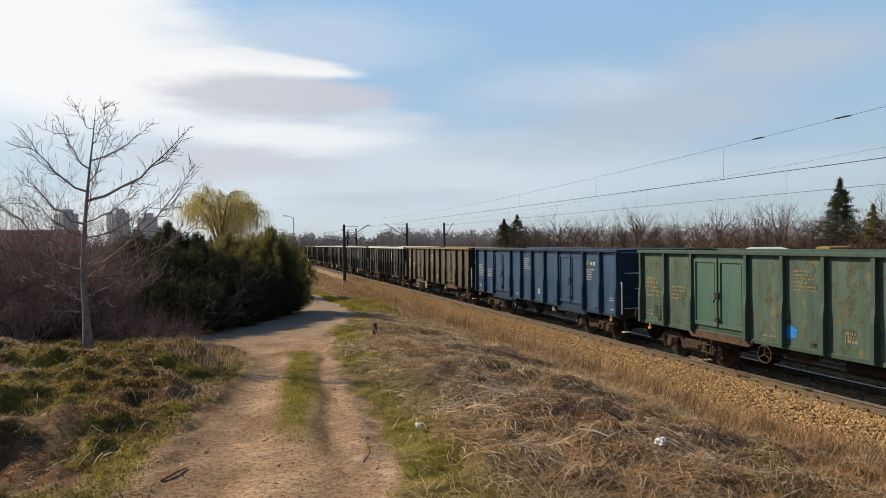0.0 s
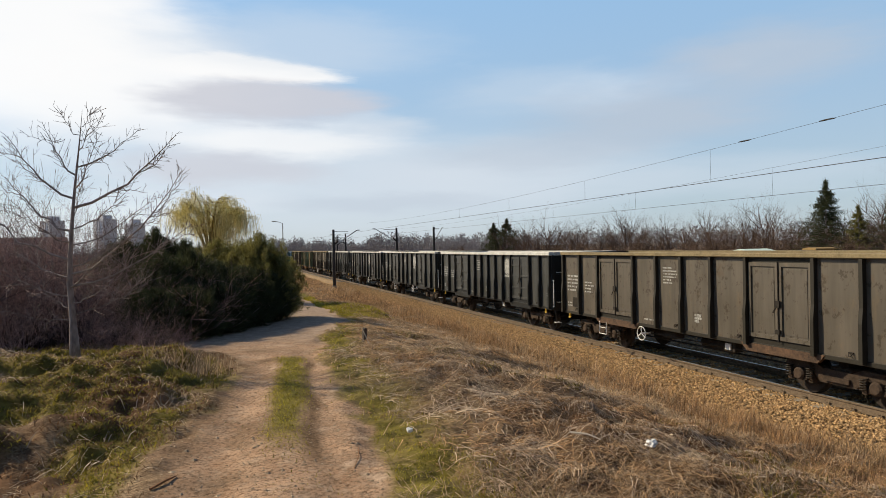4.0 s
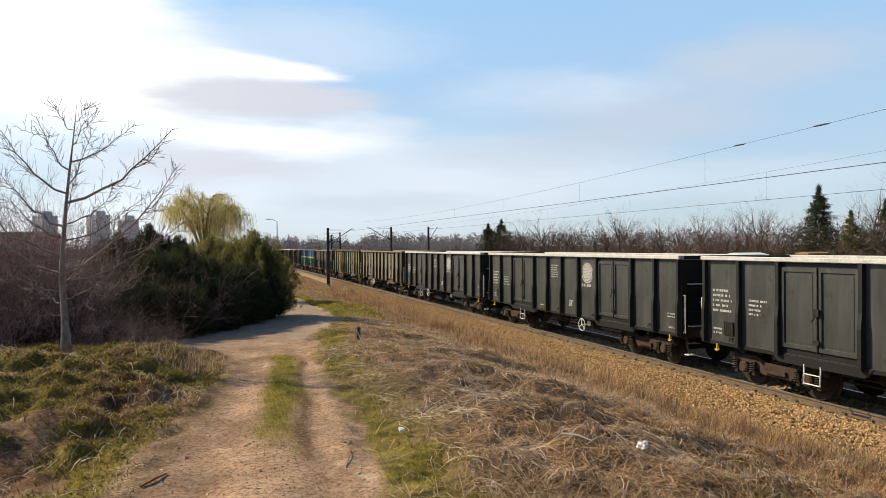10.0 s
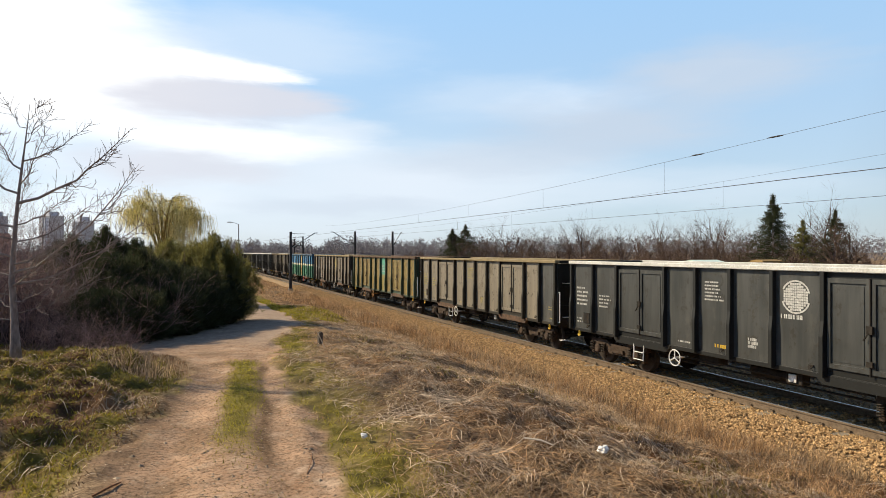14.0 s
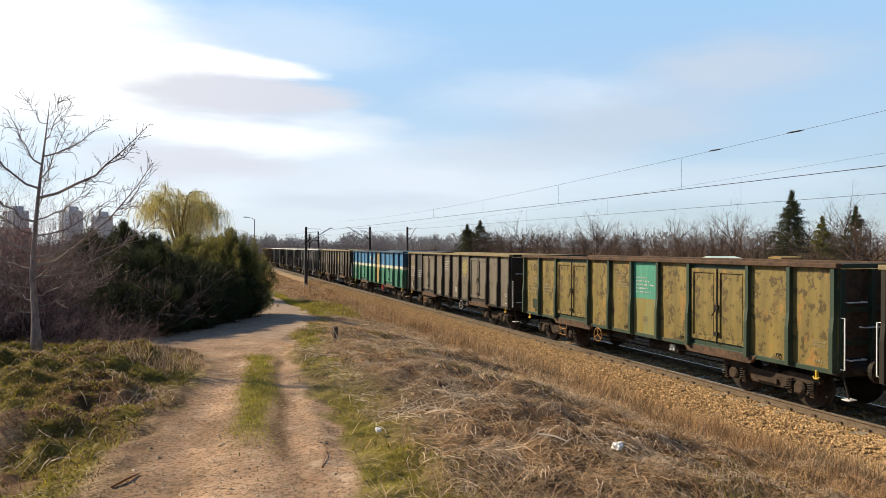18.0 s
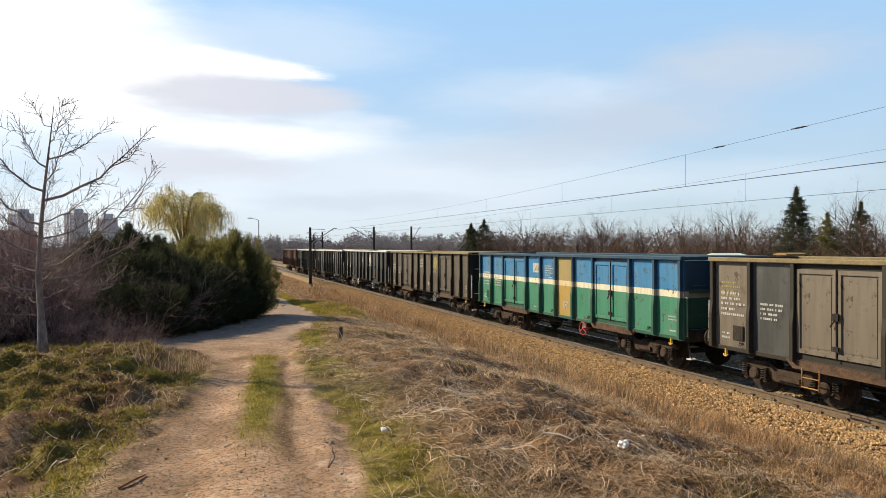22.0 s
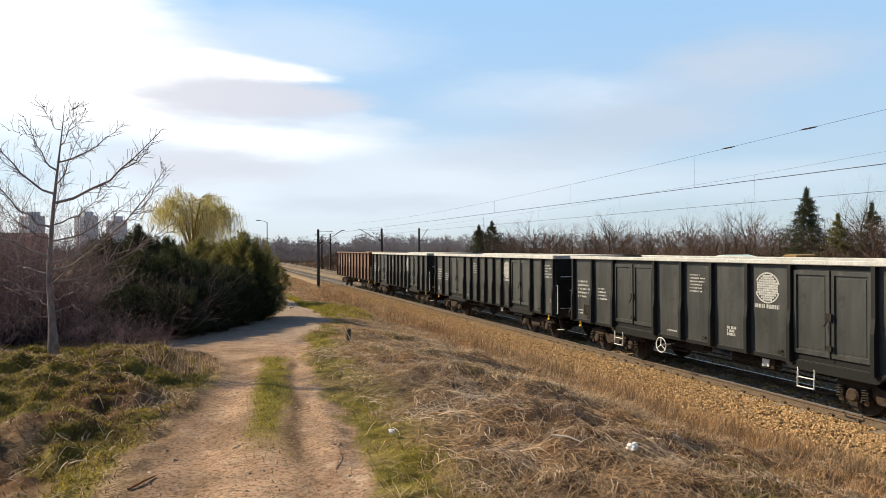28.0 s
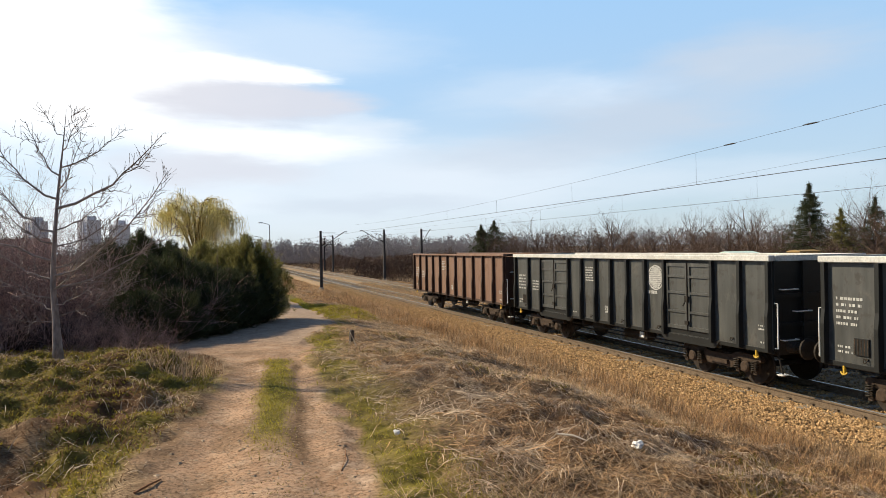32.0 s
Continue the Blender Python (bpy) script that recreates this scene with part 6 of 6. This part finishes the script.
def willow(x, y, top, wide):
    """A short bole, limbs that arch up and outward, and thin strands that hang from their ends in uneven curtains."""
    rnd = random.Random(71)
    z0 = float(ground_z(x, y))
    h = top - z0
    t = thing("weeping_willow", x, y, z0 - 0.05, 0, "weeping willow with yellow hanging twigs, hardly in leaf", "tree")
    part("trunk", Shape().tube([(0, 0, 0), (0.1, 0, h * 0.2), (0.05, 0.1, h * 0.34)], [0.34, 0.27, 0.20], 9), M_WILLOWBARK, t, smooth=True)
    strands = Shape()

    def hang(q, out, drop):
        bow = out * rnd.uniform(0.15, 0.5) + Vector((rnd.gauss(0, 0.10), rnd.gauss(0, 0.10), 0))
        strands.tube([q, q + bow + Vector((0, 0, 0.06)), q + bow * 1.35 + Vector((0, 0, -drop * 0.5)), q + bow * 1.4 + Vector((rnd.gauss(0, 0.05), 0, -drop))], [0.007, 0.007, 0.0065, 0.005], 3, False)

    for i in range(22):
        a = i * 2.4 + rnd.uniform(-0.2, 0.2)
        out = Vector((math.cos(a), math.sin(a), 0))
        reach = wide * (0.95 if i % 3 else 0.45) * rnd.uniform(0.7, 1.12)
        zt = h * (0.99 - 0.22 * (reach / wide) ** 2) * rnd.uniform(0.86, 1.0)
        p0 = Vector((0.06, 0.06, h * rnd.uniform(0.26, 0.36)))
        pts = [p0, p0 + out * reach * 0.22 + Vector((0, 0, (zt - p0.z) * 0.45)), p0 + out * reach * 0.55 + Vector((0, 0, (zt - p0.z) * 0.86)), p0 + out * reach * 0.85 + Vector((0, 0, (zt - p0.z))), p0 + out * reach + Vector((0, 0, (zt - p0.z) * 0.93))]
        part("limb", Shape().tube(pts, [0.085, 0.06, 0.04, 0.022, 0.010], 5), M_WILLOWBARK, t)
        for j in range(10):
            f = rnd.uniform(1.2, 4.0)
            k = min(int(f), 3)
            p = pts[k].lerp(pts[k + 1], f - k)
            d = (out * rnd.uniform(0.2, 0.9) + Vector((rnd.gauss(0, 0.55), rnd.gauss(0, 0.55), rnd.uniform(0.1, 0.7)))).normalized()
            long = rnd.uniform(0.45, 1.15)
            q = p + d * long
            part("bough", Shape().tube([p, p + d * long * 0.55 + Vector((0, 0, 0.06)), q], [0.018, 0.013, 0.008], 4, False), M_WILLOWBARK, t)
            far = min(1.0, math.hypot(q.x, q.y) / wide)
            for _ in range(14):
                w = p.lerp(q, rnd.uniform(0.2, 1.08)) + Vector((rnd.gauss(0, 0.10), rnd.gauss(0, 0.10), rnd.gauss(0, 0.08)))
                hang(w, Vector((d.x, d.y, 0)), rnd.uniform(0.2, 0.7) + far * far * rnd.uniform(0.0, 1.5) * (1.3 if q.x > 0 else 0.8))
    for i in range(420):
        a, q = rnd.uniform(0, 6.283), 0.75 * math.sqrt(rnd.random())
        hang(Vector((math.cos(a) * q, math.sin(a) * q, h * rnd.uniform(0.34, 0.52))), Vector((math.cos(a), math.sin(a), 0)), rnd.uniform(0.8, 2.4))
    tagged(part("curtain", strands, M_WILLOW, t, "yellow drooping twigs"), kind="stuff")
    return t


willow(-0.8, 46, 7.45, 2.4)


def bare_tree_meshes(seed, h):
    rnd = random.Random(seed)
    trunk = Shape().tube([(0, 0, 0), (rnd.uniform(-0.2, 0.2), 0, h * 0.3), (rnd.uniform(-0.3, 0.3), rnd.uniform(-0.2, 0.2), h * 0.6)], [h * 0.013, h * 0.010, h * 0.005], 6).mesh("trunk")
    sh = Shape()
    for i in range(20):
        z = h * rnd.uniform(0.15, 0.6)
        a = rnd.uniform(0, 6.283)
        d = Vector((math.cos(a), math.sin(a), rnd.uniform(0.6, 2.2))).normalized()
        sprig(sh, Vector((0, 0, z)), d, h * rnd.uniform(0.22, 0.46), h * 0.0055, 3, rnd, 3, 0.3, (3, 4), 0.60, 0.12, 0.95)
    return trunk, sh.mesh("crown")


BARE = [bare_tree_meshes(80 + i, 7.0) for i in range(5)]


def far_bare_tree(x, y, h, k, rz, label="leafless tree in the scrub beyond the railway"):
    t = thing("leafless_tree", x, y, -0.65, rz, label, "tree", "leafless trees beyond the railway")
    s = h / 7.0
    t.scale = (s * 1.1, s * 1.1, s)
    part("trunk", BARE[k][0], M_TWIGFAR, t)
    part("crown", BARE[k][1], M_TWIGFAR, t)
    return t


r1 = random.Random(21)
for x, y, h in ((52.9, 95, 8.4), (61.9, 90, 8.3), (68.3, 80, 8.8), (75.7, 75, 9.2), (80.5, 62, 11.5), (44.5, 93, 6.8), (64.5, 85, 7.6)):
    far_bare_tree(x, y, h, r1.randrange(5), r1.uniform(0, 360), "taller leafless tree above the scrub")
for i in range(72):
    u = i / 71
    d = r1.uniform(88, 112)
    ang = radians(23 + 31 * u + r1.uniform(-0.5, 0.5))
    far_bare_tree(math.sin(ang) * d, math.cos(ang) * d, r1.uniform(5.0, 8.6) * (0.9 + 0.2 * u), r1.randrange(5), r1.uniform(0, 360))


def scrub(name, label, n, ang0, ang1, d0, d1, h0, h1, mat, width=0.06):
    """A far belt of leafless growth: a haze of short twigs under a rounded, uneven outline, joined."""
    ang = rng.uniform(ang0, ang1, n)
    d = rng.uniform(d0, d1, n)
    clump = wobble(ang, d / 30, 0.6, 31) * 0.6 + 0.4 * wobble(ang, d / 12, 0.17, 32)
    h = h0 + (h1 - h0) * np.clip(1.9 * clump - 0.45, 0, 1.2)
    z = -0.7 + h * rng.random(n) ** 0.75
    a = np.radians(ang)
    p = np.stack([np.sin(a) * d, np.cos(a) * d, z], -1)
    v = rng.normal(0, 0.7, (n, 3)) + np.array([0, 0, 0.55])
    v /= np.linalg.norm(v, axis=1)[:, None]
    s = np.cross(v, rng.normal(0, 1, (n, 3)))
    s /= np.linalg.norm(s, axis=1)[:, None] + 1e-9
    tip = p + v * ((0.05 * h + 0.28) * rng.uniform(0.5, 1.5, n))[:, None]
    s = s * (width * rng.uniform(0.4, 0.9, n))[:, None]
    verts = np.stack([p - s, p + s, tip], 1).reshape(-1, 3)
    tagged(new(name, soup(name, verts, np.arange(3 * n).reshape(-1, 3), mat)), label, "scrub", kind="stuff")


scrub("scrub_belt", "brown leafless scrub beyond the railway", 150000, 19, 56, 82, 116, 1.5, 3.9, M_TWIGFAR, 0.026)
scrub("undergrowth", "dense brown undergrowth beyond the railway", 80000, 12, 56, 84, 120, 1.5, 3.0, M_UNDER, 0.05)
scrub("distant_wood", "haze-tinted distant wood on the horizon", 100000, 4.0, 27, 190, 280, 3.0, 7.6, M_HAZEWOOD, 0.13)
scrub("distant_wood_edge", "dark brown edge of a distant wood", 60000, 9.0, 27, 140, 170, 1.0, 2.8, M_TWIGFAR, 0.07)
scrub("horizon_trees", "haze-tinted trees on the horizon", 30000, -30, 12, 330, 420, 3.0, 10.0, M_HAZEWOOD, 0.5)
scrub("horizon_trees_beyond", "haze-tinted trees behind the scrub", 40000, 12, 75, 330, 420, 6.0, 12.0, M_HAZEWOOD, 0.5)


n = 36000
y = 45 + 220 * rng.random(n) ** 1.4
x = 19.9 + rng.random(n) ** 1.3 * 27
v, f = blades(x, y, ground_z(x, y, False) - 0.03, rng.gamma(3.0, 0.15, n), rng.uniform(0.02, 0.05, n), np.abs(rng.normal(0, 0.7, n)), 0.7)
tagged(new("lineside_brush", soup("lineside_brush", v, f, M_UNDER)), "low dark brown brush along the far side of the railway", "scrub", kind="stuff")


# ---- buildings ----
def tower(x, y, w, top, rz, label):
    h = top + 2
    t = thing("tower_block", x, y, -2, rz, label, "building", "tower blocks on the horizon")
    part("wall", Shape().box(-w / 2, -6, 0, w / 2, 6, h, 0.1), M_TOWER, t)
    part("roof_house", Shape().box(-w * 0.2, -4, h, w * 0.25, 4, h + 3.4, 0.1), M_TOWER, t)
    win = shared(("towerwin", round(w)), lambda: Shape().box(-w * 0.085, -6.08, 0, w * 0.085, -5.98, 1.4).mesh("window"))
    for i in range(11):
        for j in range(4):
            o = part("window", win, M_HAZEGLASS, t)
            o.location = ((j - 1.5) * w * 0.235, 0, h * (0.06 + 0.085 * i))
    side = shared(("towerside", round(w)), lambda: Shape().box(-w / 2 - 0.08, -1.1, 0, -w / 2 + 0.02, 1.1, 1.4).mesh("window"))
    for i in range(11):
        for j in (-1, 1):
            part("window", side, M_HAZEGLASS, t).location = (0, j * 3.0, h * (0.06 + 0.085 * i))
    for j in (-1, 1):
        part("loggia", Shape().box(j * w * 0.235 * 0.5 - 0.4, -6.6, 2, j * w * 0.235 * 0.5 + 0.4, -6.02, h - 1), M_TOWER, t)
    return t


tower(-129.4, 600, 15.5, 30.5, -52, "pale grey high-rise block of flats on the horizon")
tower(-94.3, 620, 15.0, 32.3, -50, "pale grey high-rise block of flats on the horizon")
tower(-73.5, 640, 12.5, 29.6, -48, "slimmer grey high-rise block of flats on the horizon")


def tiled_house(x, y, w, ridge, eave, rz):
    t = thing("house", x, y, -0.5, rz, "house with a dark red tiled roof behind shrubs", "house")
    e, r, d = eave + 0.5, ridge + 0.5, 4.5
    part("wall", Shape().prism([(-d, 0), (d, 0), (d, e), (0, r - 0.2), (-d, e)], "x", -w / 2, w / 2), M_HOUSE, t)
    for s in (-1, 1):
        roof = part("roof", Shape().prism([(s * (d + 0.4), e - 0.15), (s * (d + 0.4), e - 0.05), (0, r + 0.02), (0, r - 0.1)], "x", -w / 2 - 0.4, w / 2 + 0.4), M_ROOF, t)
        if s < 0:
            n = 44
            tile = shared("rooftile", lambda: Shape().prism([(-(d + 0.4), e - 0.045), (-(d + 0.4), e + 0.03), (0, r + 0.10), (0, r + 0.025)], "x", -0.13, 0.13).mesh("tile_course"))
            for i in range(n):
                part("tile_course", tile, M_ROOF, roof).location = (-w / 2 - 0.25 + (w + 0.5) * i / (n - 1), 0, 0)
    part("chimney", Shape().box(-w * 0.28, -0.4, r - 0.6, -w * 0.28 + 0.5, 0.2, r + 0.55, 0.02), M_HOUSE, t)
    for j in (-1, 1):
        part("window", Shape().box(j * 2.4 - 0.6, -d - 0.05, 1.3, j * 2.4 + 0.6, -d + 0.02, 2.4), M_HAZEGLASS, t)
    return t


tiled_house(-17.7, 59, 11.0, 4.7, 2.9, 17)


def shed(x, y, w, d, h, top, wall_mat, roof_mat, label):
    t = thing("shed", x, y, -0.6, 0, label, "shed", "sheds beyond the railway")
    part("wall", Shape().box(-w / 2, -d / 2, 0, w / 2, d / 2, h), wall_mat, t)
    part("roof", Shape().prism([(-d / 2 - 0.2, h), (d / 2 + 0.2, h), (d / 2 + 0.2, h + 0.12), (0, top), (-d / 2 - 0.2, h + 0.12)], "x", -w / 2 - 0.2, w / 2 + 0.2), roof_mat, t)
    return t


shed(44.2, 46, 2.8, 1.6, 2.95, 3.27, M_HOUSE, M_SHEDROOF, "allotment shed with a pale green roof")
shed(56.4, 50, 2.4, 1.2, 2.95, 3.2, M_SHEDYEL, M_SHEDYEL, "yellow-brown allotment shed under the spruces")


# ---- lamps, posts, litter ----
def street_lamp(x, y, top, label):
    z0 = -0.4
    t = thing("street_lamp", x, y, z0, 0, label, "street lamp", "street lamps along the far road")
    h = top - z0
    part("pole", Shape().tube([(0, 0, 0), (0, 0, h)], [0.10, 0.06], 8), M_LAMPPOST, t)
    part("arm", Shape().tube([(0, 0, h - 0.03), (-0.5, 0, h + 0.18), (-0.95, 0, h + 0.26)], 0.035, 6), M_LAMPPOST, t)
    part("lamp_head", Shape().box(-1.5, -0.14, h + 0.22, -0.9, 0.14, h + 0.34, 0.04), M_LAMPPOST, t)
    return t


street_lamp(8.11, 95, 7.15, "grey street lamp with a short arm")
street_lamp(9.81, 130, 6.0, "distant grey street lamp")
street_lamp(16.0, 210, 6.2, "distant grey street lamp")

px, py = 3.12, 15.2
pz = float(ground_z(px, py))
p = thing("marker_post", px, py, pz - 0.05, 12, "short dark weathered wooden post in the grass", "post")
part("shaft", Shape().prism([(-0.05, 0), (0.05, 0), (0.045, 0.36), (0.0, 0.39), (-0.045, 0.35)], "y", -0.05, 0.05), M_POST, p)
s = thing("leaning_stick", px - 0.12, py - 0.7, pz, 0, "bleached stick leaning in the grass", "stick")
part("shaft", Shape().tube([(0.1, 0, -0.02), (0.02, 0.02, 0.2), (-0.08, 0.04, 0.42)], [0.012, 0.012, 0.006], 5), M_STICK, s)


def crumpled(name, x, y, size, seed, label):
    """A crumpled scrap of plastic or paper."""
    rnd = random.Random(seed)
    bm = bmesh.new()
    bmesh.ops.create_icosphere(bm, subdivisions=3, radius=1.0)
    for v in bm.verts:
        n = noise.noise(v.co * 1.9 + Vector((seed, 0, 0))) + 0.5 * noise.noise(v.co * 5.1 + Vector((0, seed, 0)))
        v.co *= 0.8 + 0.5 * n
        v.co.x, v.co.y, v.co.z = v.co.x * size, v.co.y * size * 0.7, v.co.z * size * 0.45
    me = bpy.data.meshes.new(name)
    bm.to_mesh(me)
    bm.free()
    o = part(name, me, M_LITTER)
    o.matrix_basis = pose(x, y, float(ground_z(x, y)) + size * 0.35 + 0.05, 0, 0, rnd.uniform(0, 360))
    return tagged(o, label, "litter", "litter in the grass")


crumpled("plastic_scrap", 1.93, 7.04, 0.06, 3, "crumpled white plastic scrap in the green grass")
crumpled("plastic_bag", 4.10, 5.66, 0.095, 5, "crumpled white bag in dry grass")
crumpled("paper_scrap", 6.36, 12.8, 0.09, 8, "pale scrap of paper in dry grass")
for name, a, b, r, lab in (("bleached_stick", (3.27, 5.85), (3.47, 5.60), 0.010, "bleached stick lying on dry grass"), ("brown_twig", (-0.63, 6.12), (-0.44, 6.42), 0.011, "brown twig lying on the sandy track"),
                           ("thin_twig", (1.13, 6.1), (1.3, 6.75), 0.0035, "thin twig on the sandy track")):
    za, zb = float(ground_z(*a)) + r, float(ground_z(*b)) + r
    lift = 0.09 if name == "bleached_stick" else 0.0
    sh = Shape().tube([(*a, za + lift), ((a[0] + b[0]) / 2 + 0.02, (a[1] + b[1]) / 2, (za + zb) / 2 + 0.015 + lift), (*b, zb + lift)], [r, r, r * 0.6], 6)
    tagged(part(name, sh, M_STICK if name == "bleached_stick" else M_TWIGBROWN), lab, "stick")

# small stones pressed into the sandy track
x, y = sow(11000, -1.4, 2.3, 4.6, 22.0, 1.5)
k = dirt_mask(x, y)[0] > 0.6
x, y = x[k], y[k]
n = len(x)
base = np.array([(1, 0, 0), (-1, 0, 0), (0, 1, 0), (0, -1, 0), (0, 0, 1)], float)
pts = base[None] * np.array([1, 1, 0.45]) * (rng.gamma(1.6, 0.004, n) + 0.003)[:, None, None] * rng.uniform(0.6, 1.3, (n, 5, 1)) + np.stack([x, y, ground_z(x, y)], -1)[:, None, :]
tri = np.array([(0, 2, 4), (2, 1, 4), (1, 3, 4), (3, 0, 4)])[None] + 5 * np.arange(n)[:, None, None]
M_PEBBLE = mottled("pebbles", (0.26, 0.18, 0.11), (0.48, 0.37, 0.25), 9.0, 0.9, island=0.4)
tagged(new("track_pebbles", soup("track_pebbles", pts.reshape(-1, 3), tri.reshape(-1, 3), M_PEBBLE)), "small pale pebbles on the sandy track", "gravel", kind="stuff")


motions()
